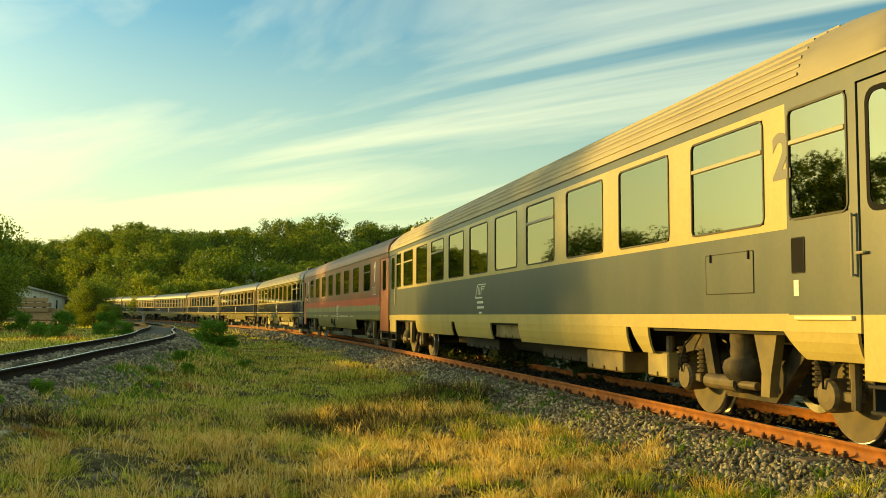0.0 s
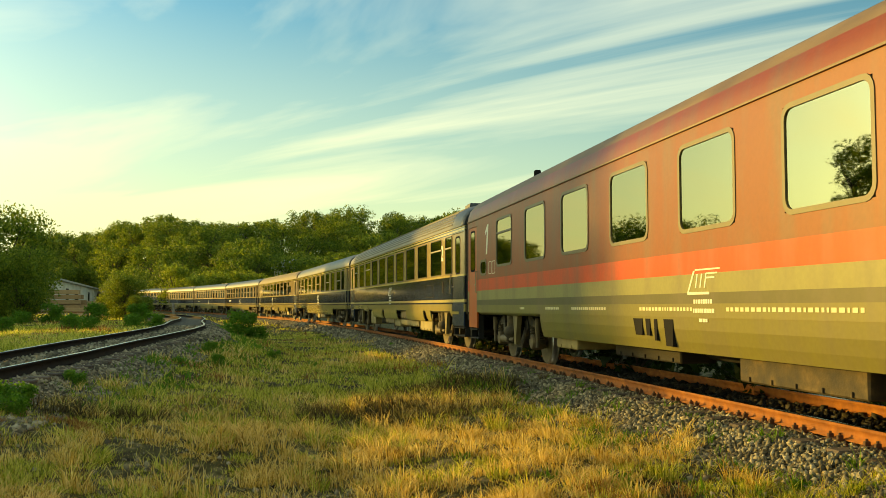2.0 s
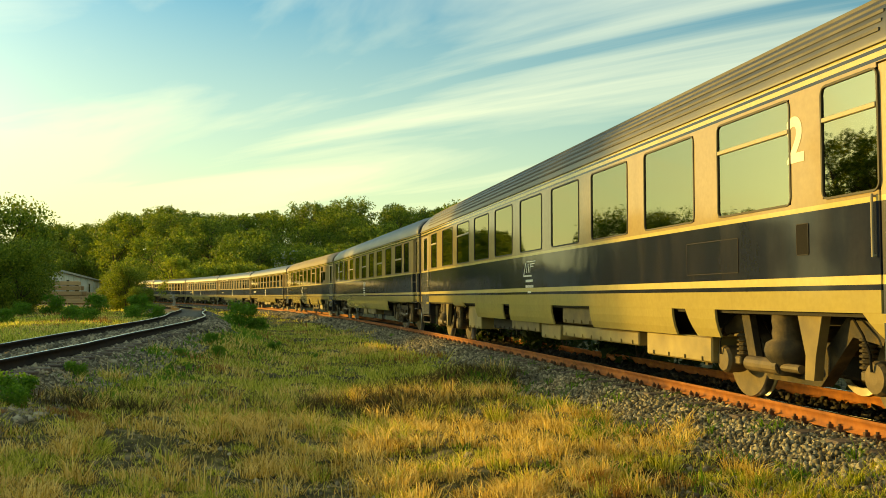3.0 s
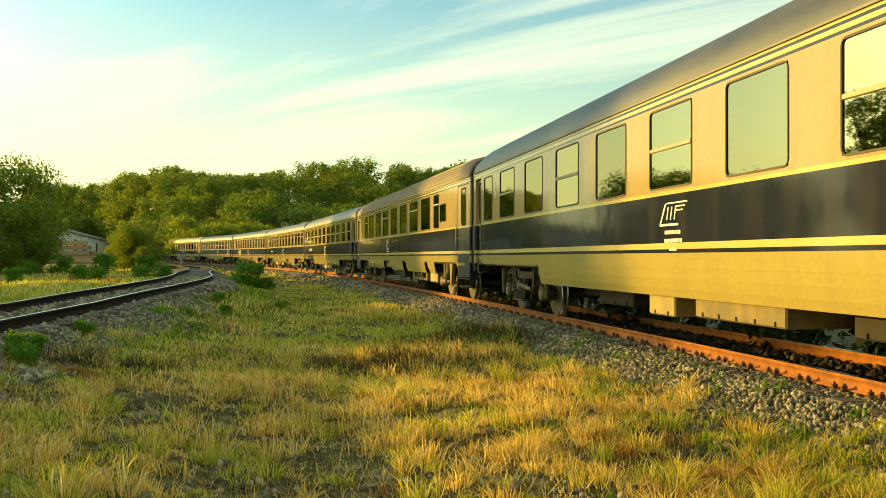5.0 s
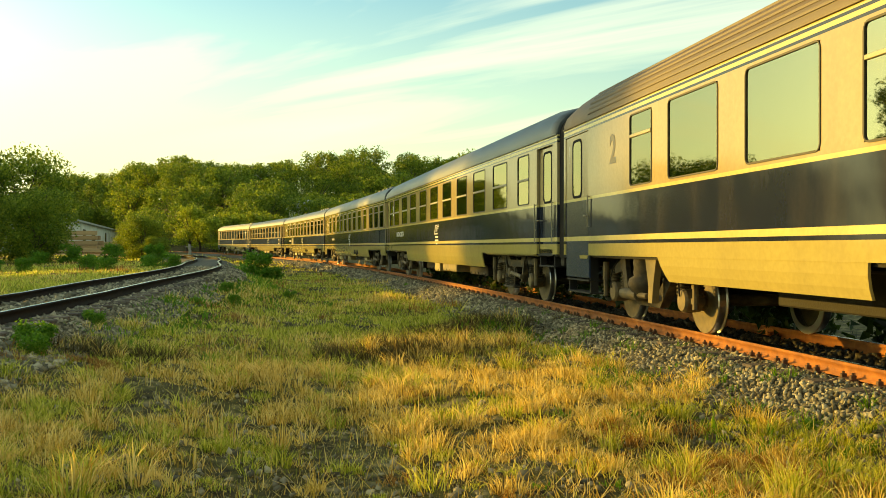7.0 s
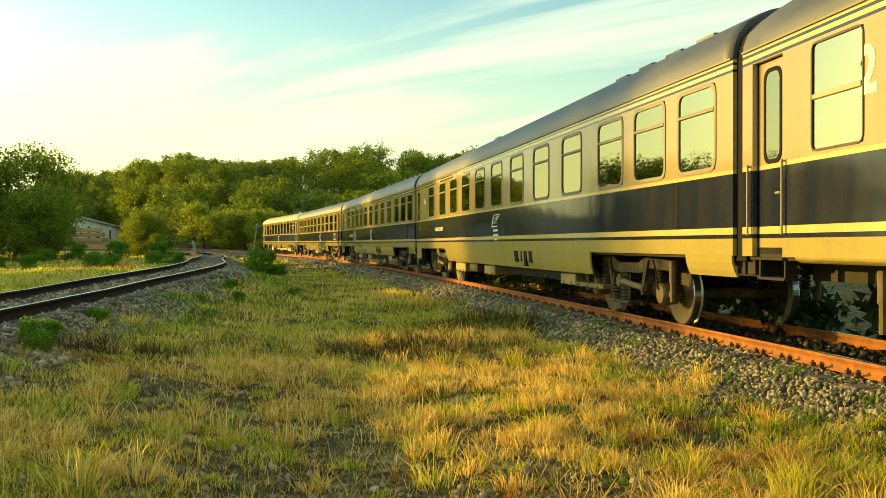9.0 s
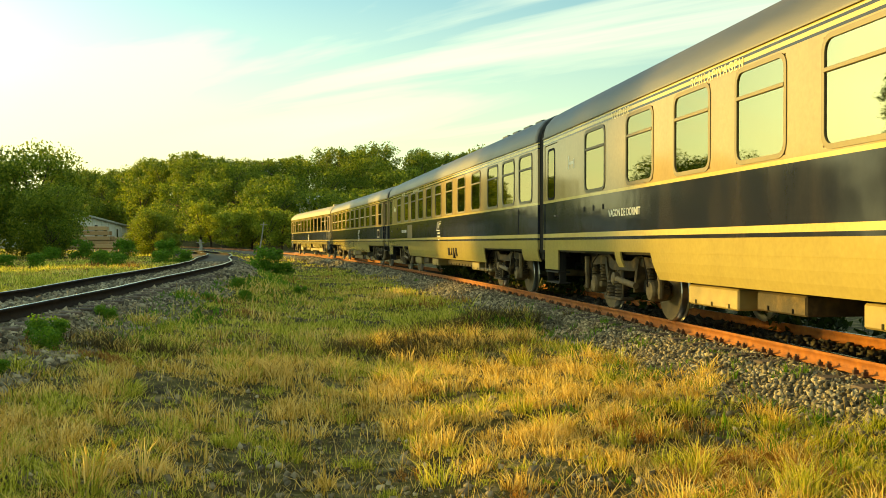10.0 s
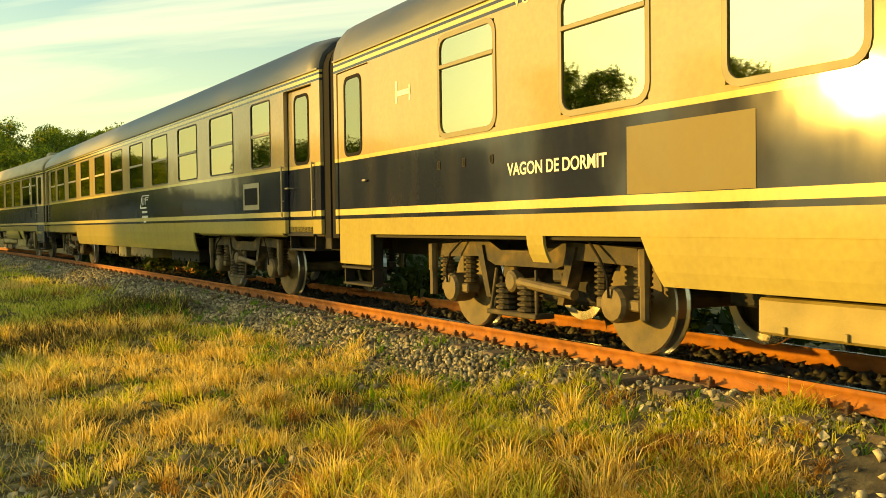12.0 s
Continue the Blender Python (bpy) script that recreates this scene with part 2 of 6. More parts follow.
SOILED = material("soiled_cream_box_paint", [(0.3, (0.17, 0.125, 0.04)), (0.7, (0.36, 0.275, 0.095))], rough=0.6, scale=2.5, bump=0.15)
TREAD = material("bright_tread_steel", [(0.3, (0.5, 0.48, 0.45)), (0.7, (0.65, 0.62, 0.58))], rough=0.3, metal=1.0, bump=0.03)
INSIDE = material("coach_interior_panel", [(0.3, (0.20, 0.17, 0.10)), (0.7, (0.30, 0.26, 0.15))], rough=0.7, bump=0.05)
WHITE_INK = material("worn_white_lettering", [(0.3, (0.70, 0.68, 0.55)), (0.7, (0.82, 0.80, 0.68))], rough=0.6, bump=0)
GREY_INK = material("faded_grey_lettering", [(0.3, (0.12, 0.12, 0.11)), (0.7, (0.17, 0.17, 0.15))], rough=0.6, bump=0)
RUST = material("rusty_rail_steel", [(0.3, (0.21, 0.068, 0.014)), (0.55, (0.34, 0.115, 0.024)), (0.8, (0.45, 0.18, 0.045))], rough=0.85, scale=6, bump=0.4)
RAIL_TOP = material("polished_rail_head", [(0.3, (0.45, 0.43, 0.40)), (0.7, (0.60, 0.57, 0.52))], rough=0.22, metal=1.0, bump=0.03)
OLD_RAIL = material("dark_rusted_rail", [(0.3, (0.014, 0.010, 0.007)), (0.7, (0.035, 0.024, 0.015))], rough=0.9, spec=0.15, scale=6, bump=0.4)
SLEEPER = material("weathered_sleeper", [(0.3, (0.07, 0.05, 0.035)), (0.7, (0.16, 0.12, 0.085))], rough=0.9, scale=6, stretch=(4, 0.6, 4), bump=0.5, per_object=True)
CLIP = material("rusty_clip_iron", [(0.3, (0.05, 0.03, 0.018)), (0.7, (0.14, 0.07, 0.035))], rough=0.85, bump=0.3)
STONE = material("ballast_stone", [(0.2, (0.04, 0.036, 0.022)), (0.5, (0.20, 0.17, 0.10)), (0.8, (0.52, 0.45, 0.29))], rough=0.9, scale=2, bump=0.5, bump_scale=60, island=True)
# darker ballast copy: the shade under the train is put into its colour
SHADED_STONE = material("shade_dark_ballast", [(0.2, (0.010, 0.009, 0.006)), (0.5, (0.028, 0.023, 0.014)), (0.8, (0.07, 0.058, 0.035))], rough=0.8, scale=2, bump=0.5, bump_scale=60, island=True)
STONE_ONE = material("ballast_stone_single", [(0.2, (0.04, 0.036, 0.022)), (0.5, (0.20, 0.17, 0.10)), (0.8, (0.52, 0.45, 0.29))], rough=0.9, scale=2, bump=0.5, bump_scale=60, per_object=True)
BED = material("ballast_bed_grit", [(0.3, (0.025, 0.021, 0.013)), (0.7, (0.10, 0.085, 0.052))], rough=0.95, scale=9, bump=0.9, bump_scale=30)
EARTH = material("dry_stony_earth", [(0.3, (0.012, 0.010, 0.005)), (0.42, (0.055, 0.043, 0.016)), (0.54, (0.085, 0.078, 0.022)), (0.70, (0.26, 0.205, 0.10))], rough=0.95, scale=5.0, detail=12, bump=1.0, bump_scale=22, spec=0.1)
GRASS_DRY = leaf_material("dry_straw_grass", [(0.20, (0.18, 0.11, 0.016)), (0.42, (0.72, 0.49, 0.10)), (0.66, (0.94, 0.74, 0.27))], scale=1.5)
GRASS_GREEN = leaf_material("green_field_grass", [(0.20, (0.09, 0.13, 0.012)), (0.44, (0.42, 0.44, 0.042)), (0.70, (0.80, 0.72, 0.15))], scale=1.5)
WEED = leaf_material("broadleaf_weed", [(0.2, (0.07, 0.17, 0.012)), (0.8, (0.20, 0.36, 0.03))])
LEAF = leaf_material("dark_tree_foliage", [(0.2, (0.065, 0.115, 0.011)), (0.5, (0.18, 0.245, 0.022)), (0.8, (0.40, 0.42, 0.042))], scale=0.15)
# darkened leaf colour: paints the shade seen beneath the coaches onto the bushes
LEAF_SHADED = leaf_material("shade_darkened_thicket", [(0.2, (0.02, 0.04, 0.006)), (0.8, (0.06, 0.09, 0.012))])
# brighter copy of the tree foliage, with sunlight put into its colour
LEAF_LIT = leaf_material("sunlit_green_foliage", [(0.2, (0.12, 0.16, 0.014)), (0.5, (0.28, 0.34, 0.03)), (0.8, (0.46, 0.46, 0.05))], scale=0.15)
BARK = material("tree_bark", [(0.3, (0.05, 0.035, 0.022)), (0.7, (0.12, 0.09, 0.06))], rough=0.95, scale=4, stretch=(3, 3, 0.6), bump=0.7)
PLASTER = material("pale_weathered_plaster", [(0.3, (0.58, 0.54, 0.42)), (0.7, (0.74, 0.70, 0.56))], rough=0.9, scale=0.6, bump=0.2)
TILE_RED = material("red_roof_tiles", [(0.3, (0.22, 0.06, 0.03)), (0.7, (0.34, 0.10, 0.05))], rough=0.85, scale=2, bump=0.5)
SHEET = material("grey_roof_sheet", [(0.3, (0.34, 0.34, 0.30)), (0.7, (0.48, 0.47, 0.42))], rough=0.5, scale=1, bump=0.2)
TIMBER = material("stacked_timber", [(0.3, (0.28, 0.17, 0.07)), (0.7, (0.48, 0.32, 0.15))], rough=0.85, scale=3, stretch=(1, 4, 4), bump=0.4, per_object=True)
POLE_WOOD = material("grey_pole_wood", [(0.3, (0.25, 0.22, 0.17)), (0.7, (0.42, 0.38, 0.30))], rough=0.9, scale=3, bump=0.4)


# ---------------------------------------------------------------- mesh helpers
def link(name, bm, mat, parent=None, label="", smooth=False):
    me = bpy.data.meshes.new(name)
    bm.normal_update()
    bm.to_mesh(me)
    bm.free()
    mats = mat if isinstance(mat, (list, tuple)) else [mat]
    for m in mats:
        me.materials.append(m)
    if smooth:
        me.shade_smooth()
    ob = new(name, me)
    ob.parent = parent
    if label:
        tagged(ob, label)
    return ob


def part(name, bm, mat, parent, label="", smooth=False):
    return link(name, bm, mat, parent, label, smooth)


def again(ob, m, parent):
    """The same part once more, on the same mesh, with its own parts."""
    o = copy_thing(ob, m)
    o.parent = parent
    return o


def box(bm, x0, x1, y0, y1, z0, z1, bevel=0.0, mi=0):
    vs = [bm.verts.new(c) for c in ((x0, y0, z0), (x1, y0, z0), (x1, y1, z0), (x0, y1, z0), (x0, y0, z1), (x1, y0, z1), (x1, y1, z1), (x0, y1, z1))]
    fs = [bm.faces.new([vs[i] for i in f]) for f in ((3, 2, 1, 0), (4, 5, 6, 7), (0, 1, 5, 4), (1, 2, 6, 5), (2, 3, 7, 6), (3, 0, 4, 7))]
    for f in fs:
        f.material_index = mi
    if bevel:
        bmesh.ops.bevel(bm, geom=list({e for f in fs for e in f.edges}), offset=bevel, segments=1, affect="EDGES")


def prism(bm, pts, y0, y1, mi=0):
    """A plate of outline pts (x, z), from y0 to y1."""
    a, b = [bm.verts.new((x, y0, z)) for x, z in pts], [bm.verts.new((x, y1, z)) for x, z in pts]
    n = len(pts)
    fs = [bm.faces.new(a), bm.faces.new(b[::-1])] + [bm.faces.new((a[i], b[i], b[(i + 1) % n], a[(i + 1) % n])) for i in range(n)]
    for f in fs:
        f.material_index = mi
    bmesh.ops.recalc_face_normals(bm, faces=fs)


def lathe(bm, prof, centre, axis="y", seg=20, mi=0, caps=True):
    """prof: (radius, along) pairs turned round an axis through centre."""
    rings = []
    for r, h in prof:
        ring = []
        for k in range(seg):
            a = 2 * math.pi * k / seg
            c, s = r * math.cos(a), r * math.sin(a)
            p = {"y": (c, h, s), "z": (c, s, h), "x": (h, c, s)}[axis]
            ring.append(bm.verts.new((p[0] + centre[0], p[1] + centre[1], p[2] + centre[2])))
        rings.append(ring)
    fs = []
    for a, b in zip(rings[:-1], rings[1:]):
        for k in range(seg):
            fs.append(bm.faces.new((a[k], a[(k + 1) % seg], b[(k + 1) % seg], b[k])))
    for ring in (rings[0], rings[-1]) if caps else ():
        fs.append(bm.faces.new(ring))
    for f in fs:
        f.material_index = mi
    bmesh.ops.recalc_face_normals(bm, faces=fs)


def rod(bm, p, q, r, seg=8, mi=0):
    p, q = Vector(p), Vector(q)
    d = (q - p).normalized()
    u = d.orthogonal().normalized()
    v = d.cross(u)
    rings = [[bm.verts.new(c + r * (math.cos(2 * math.pi * k / seg) * u + math.sin(2 * math.pi * k / seg) * v)) for k in range(seg)] for c in (p, q)]
    fs = [bm.faces.new((rings[0][k], rings[0][(k + 1) % seg], rings[1][(k + 1) % seg], rings[1][k])) for k in range(seg)]
    fs += [bm.faces.new(rings[0][::-1]), bm.faces.new(rings[1])]
    for f in fs:
        f.material_index = mi


def rounded(w, h, r, n=4):
    """Outline of a rounded rectangle about the origin, as (x, z)."""
    out = []
    for cx, cz, a0 in ((w / 2 - r, h / 2 - r, 0), (-w / 2 + r, h / 2 - r, 90), (-w / 2 + r, -h / 2 + r, 180), (w / 2 - r, -h / 2 + r, 270)):
        for k in range(n + 1):
            a = radians(a0 + 90 * k / n)
            out.append((cx + r * math.cos(a), cz + r * math.sin(a)))
    return out


def ring(bm, outer, inner, y0, y1):
    """A flat frame between two outlines of equal count; y1 is its outer face."""
    n = len(outer)
    o0, o1 = [bm.verts.new((x, y0, z)) for x, z in outer], [bm.verts.new((x, y1, z)) for x, z in outer]
    i0, i1 = [bm.verts.new((x, y0, z)) for x, z in inner], [bm.verts.new((x, y1, z)) for x, z in inner]
    fs = []
    for k in range(n):
        j = (k + 1) % n
        fs += [bm.faces.new((o1[k], o1[j], i1[j], i1[k])), bm.faces.new((o0[k], o0[j], o1[j], o1[k])), bm.faces.new((i1[k], i1[j], i0[j], i0[k]))]
    bmesh.ops.recalc_face_normals(bm, faces=fs)


def from_arrays(name, verts, faces, mat, parent=None):
    """A mesh from numpy arrays; all faces have the same number of corners."""
    me = bpy.data.meshes.new(name)
    n, k = faces.shape
    me.vertices.add(len(verts)); me.vertices.foreach_set("co", np.ascontiguousarray(verts, dtype=np.float32).ravel())
    me.loops.add(n * k); me.loops.foreach_set("vertex_index", np.ascontiguousarray(faces, dtype=np.int32).ravel())
    me.polygons.add(n); me.polygons.foreach_set("loop_start", np.arange(0, n * k, k, dtype=np.int32))
    me.update(calc_edges=True)
    me.materials.append(mat)
    ob = new(name, me)
    ob.parent = parent
    return ob


# ---------------------------------------------------------------- lines of the two tracks
def main_line(step=0.5):
    """Centre line of the line in use, by distance run: a curve that tightens with distance; x, y, z of the rail head, heading."""
    s = np.arange(-345, 60 + step, step)
    th = TH0 + K0 * s + K1 * s ** 2 / 200 + K2 * s ** 3 / 30000
    c, n = np.cos(th), np.sin(th)
    x = np.concatenate([[0], np.cumsum((c[1:] + c[:-1]) / 2 * step)])
    y = np.concatenate([[0], np.cumsum((n[1:] + n[:-1]) / 2 * step)])
    i = int(np.argmin(abs(s)))
    return s, x - x[i] + X0, y - y[i] + Y0, RAIL_Z + RISE * (s / 100) ** 2, th


TH0, K0, K1, K2, X0, Y0, RAIL_Z, RISE = (-1.40638, -0.0014151, 0.0005862, 0.0000179, 4.718, 11.254, -1.193, 0.1559)
LS, LX, LY, LZ, LT = main_line()


def on_line(s, lat=0.0, up=0.0):
    """Point by the main line; lat is towards the camera's side."""
    x, y, z, t = (float(np.interp(s, LS, a)) for a in (LX, LY, LZ, LT))
    return Vector((x + lat * math.sin(t), y - lat * math.cos(t), z + up))


def side_line(step=0.5):
    """Centre line of the siding, smooth through a few places."""
    p = [(-4.8, -12), (-5.6, 0), (-6.5, 10), (-7.35, 18), (-8.0, 26), (-9.0, 34), (-12.2, 47), (-15.2, 60), (-19, 73), (-25.5, 86), (-35, 97), (-47, 105), (-60, 110)]
    pts = []
    for i in range(1, len(p) - 2):
        a, b, c, d = (np.array(q, float) for q in p[i - 1:i + 3])
        m = max(2, int(np.linalg.norm(c - b) / step))
        for k in range(m):
            u = k / m
            pts.append(0.5 * (2 * b + (c - a) * u + (2 * a - 5 * b + 4 * c - d) * u ** 2 + (3 * b - a - 3 * c + d) * u ** 3))
    pts = np.array(pts)
    dist = np.concatenate([[0], np.cumsum(np.hypot(*np.diff(pts, axis=0).T))])
    z = np.interp(pts[:, 1], [0, 18, 22, 33, 47, 73, 86, 97, 200], [-0.90, -0.85, -0.78, -0.66, -0.70, -0.73, -0.61, -0.50, -0.30])
    head = np.arctan2(np.gradient(pts[:, 1]), np.gradient(pts[:, 0]))
    return dist, pts[:, 0], pts[:, 1], z, head


SS, SX, SY, SZ, ST = side_line()


# ---------------------------------------------------------------- ground
def hill_foot(az):
    """How far off the hill begins, by bearing."""
    return np.interp(az, [-0.42, -0.36, -0.30, 0.1], [266, 264, 188, 172])


def lumps(x, y):
    """Small hummocks in the near ground."""
    h = 0.022 * np.sin(x * 3.1 + 1.9 * np.sin(y * 1.7)) * np.sin(y * 2.7 + 1.4 * np.sin(x * 2.3)) + 0.014 * np.sin(x * 7.3 + 2.1 * np.sin(y * 3.9)) * np.sin(y * 6.1 + 1.1 * np.sin(x * 4.4))
    return h * np.clip((40 - y) / 25, 0, 1)


def ground_z(x, y):
    """Height of the ground: it follows both tracks, dips between them and climbs to the wooded hill."""
    x, y = np.asarray(x, float), np.asarray(y, float)
    yy = np.clip(y, -15, 300)
    zr = np.interp(yy, LY[::-1], LZ[::-1]) - 0.42
    xr = np.interp(yy, LY[::-1], LX[::-1])
    zl = np.interp(yy, SY, SZ) - 0.36
    xl = np.interp(yy, SY, SX)
    f = np.clip((x - xl) / np.maximum(xr - xl, 1.0), 0, 1)
    z = zl + (zr - zl) * np.clip((f - 0.12) / 0.30, 0, 1)
    z = z - 0.10 * np.sin(np.pi * np.clip(f, 0, 1)) ** 2
    z = z - 0.9 * np.clip((xl - 4 - x) / 14, 0, 1) * np.clip((70 - y) / 40, 0, 1)
    far = np.clip((x - xr - 3) / 6, 0, 1)
    z = z - 0.5 * far
    az = x / np.maximum(y, 1.0)
    climb = np.clip((y - hill_foot(az)) / 95, 0, 1)
    z = z + 16.0 * climb * climb * (3 - 2 * climb) * np.clip((az + 0.62) / 0.15, 0, 1) * np.clip((0.75 - az) / 0.3, 0, 1)
    z = z + 0.26 * np.exp(-((x - 0.6) / 1.2) ** 2 - ((y - 18.6) / 0.9) ** 2) + 0.22 * np.exp(-((x + 0.8) / 1.1) ** 2 - ((y - 15.0) / 0.7) ** 2)
    return z + 0.03 * np.sin(x * 1.7 + 0.6 * np.sin(y * 0.9)) + 0.035 * np.sin(y * 1.3 + np.sin(x * 0.8)) + 0.012 * np.sin(x * 5.1 + y * 3.7) + lumps(x, y)


def build_ground():
    xs = np.concatenate([np.linspace(-2500, -260, 14), np.linspace(-240, -32, 40), np.linspace(-30, -8.2, 50), np.linspace(-8, 6, 100), np.linspace(6.3, 14, 20), np.linspace(16, 120, 40), np.linspace(140, 2500, 14)])
    ys = np.concatenate([np.linspace(-2500, -60, 10), np.linspace(-50, 1, 26), np.linspace(1.4, 14, 90), np.linspace(14.3, 50, 60), np.linspace(52, 330, 70), np.linspace(350, 2500, 14)])
    X, Y = np.meshgrid(xs, ys)
    Z = ground_z(X, Y)
    v = np.stack([X, Y, Z], -1).reshape(-1, 3)
    n = len(xs)
    i = (np.arange(len(ys) - 1)[:, None] * n + np.arange(n - 1)[None]).ravel()
    ob = from_arrays("ground", v, np.stack([i, i + 1, i + 1 + n, i + n], 1), EARTH)
    ob.data.shade_smooth()
    return tagged(ob, "rough dry grassy ground between two railway tracks", "ground", kind="structure")


build_ground()


# ---------------------------------------------------------------- tracks
HEAD = [(-0.036, 0.0), (0.036, 0.0), (0.036, -0.038), (0.010, -0.052), (0.010, -0.128), (0.066, -0.146), (0.066, -0.158), (-0.066, -0.158), (-0.066, -0.146), (-0.010, -0.128), (-0.010, -0.052), (-0.036, -0.038)]


def rail_mesh(name, x, y, z, th, lat, mats, parent):
    """One rail swept along a line; its running face is a band of its own material."""
    n, k = len(x), len(HEAD)
    v = np.zeros((n, k, 3))
    for j, (a, h) in enumerate(HEAD):
        v[:, j, 0], v[:, j, 1], v[:, j, 2] = x + (lat + a) * np.sin(th), y - (lat + a) * np.cos(th), z + h
    f = []
    for i in range(n - 1):
        for j in range(k):
            f.append((i * k + j, i * k + (j + 1) % k, (i + 1) * k + (j + 1) % k, (i + 1) * k + j))
    ob = from_arrays(name, v.reshape(-1, 3), np.array(f), mats[0], parent)
    ob.data.materials.append(mats[1])
    mi = np.zeros(len(f), dtype=np.int32)
    mi[0::k] = 1
    ob.data.polygons.foreach_set("material_index", mi)
    return ob


def bed_mesh(name, x, y, z, th, near, far, parent, depth=0.17, toe=0.62):
    """Ballast bed: a trapezoid strip along a line."""
    prof = [(-far - 0.9, -toe), (-far, -depth - 0.03), (-0.7, -depth), (0.7, -depth), (near, -depth - 0.05), (near + 0.9, -toe)]
    n, k = len(x), len(prof)
    v = np.zeros((n, k, 3))
    for j, (a, h) in enumerate(prof):
        v[:, j, 0], v[:, j, 1], v[:, j, 2] = x + a * np.sin(th), y - a * np.cos(th), z + h
    i = (np.arange(n - 1)[:, None] * k + np.arange(k - 1)[None]).ravel()
    return from_arrays(name, v.reshape(-1, 3), np.stack([i, i + 1, i + 1 + k, i + k], 1), BED, parent)


def stones(n, place, size, rng):
    """n rough stones at place(n) -> xyz, as vertex and face arrays."""
    cube = np.array([(-1, -1, -1), (1, -1, -1), (1, 1, -1), (-1, 1, -1), (-1, -1, 1), (1, -1, 1), (1, 1, 1), (-1, 1, 1)], float) * 0.62
    faces = np.array([(3, 2, 1, 0), (4, 5, 6, 7), (0, 1, 5, 4), (1, 2, 6, 5), (2, 3, 7, 6), (3, 0, 4, 7)])
    v = cube[None] + rng.normal(0, 0.24, (n, 8, 3))
    v *= (size[:, None, None] * rng.uniform(0.6, 1.25, (n, 1, 3)))
    q = rng.normal(size=(n, 4)); q /= np.linalg.norm(q, axis=1)[:, None]
    w, a, b, c = q.T
    R = np.stack([1 - 2 * (b * b + c * c), 2 * (a * b - c * w), 2 * (a * c + b * w), 2 * (a * b + c * w), 1 - 2 * (a * a + c * c), 2 * (b * c - a * w), 2 * (a * c - b * w), 2 * (b * c + a * w), 1 - 2 * (a * a + b * b)], -1).reshape(n, 3, 3)
    v = np.einsum("nij,nkj->nki", R, v) + place[:, None]
    f = (faces[None] + 8 * np.arange(n)[:, None, None]).reshape(-1, 4)
    return v.reshape(-1, 3), f


def bed_height(lat, near, far):
    return np.interp(lat, [-far - 0.9, -far, -0.7, 0.7, near, near + 0.9], [-0.62, -0.20, -0.17, -0.17, -0.22, -0.62])


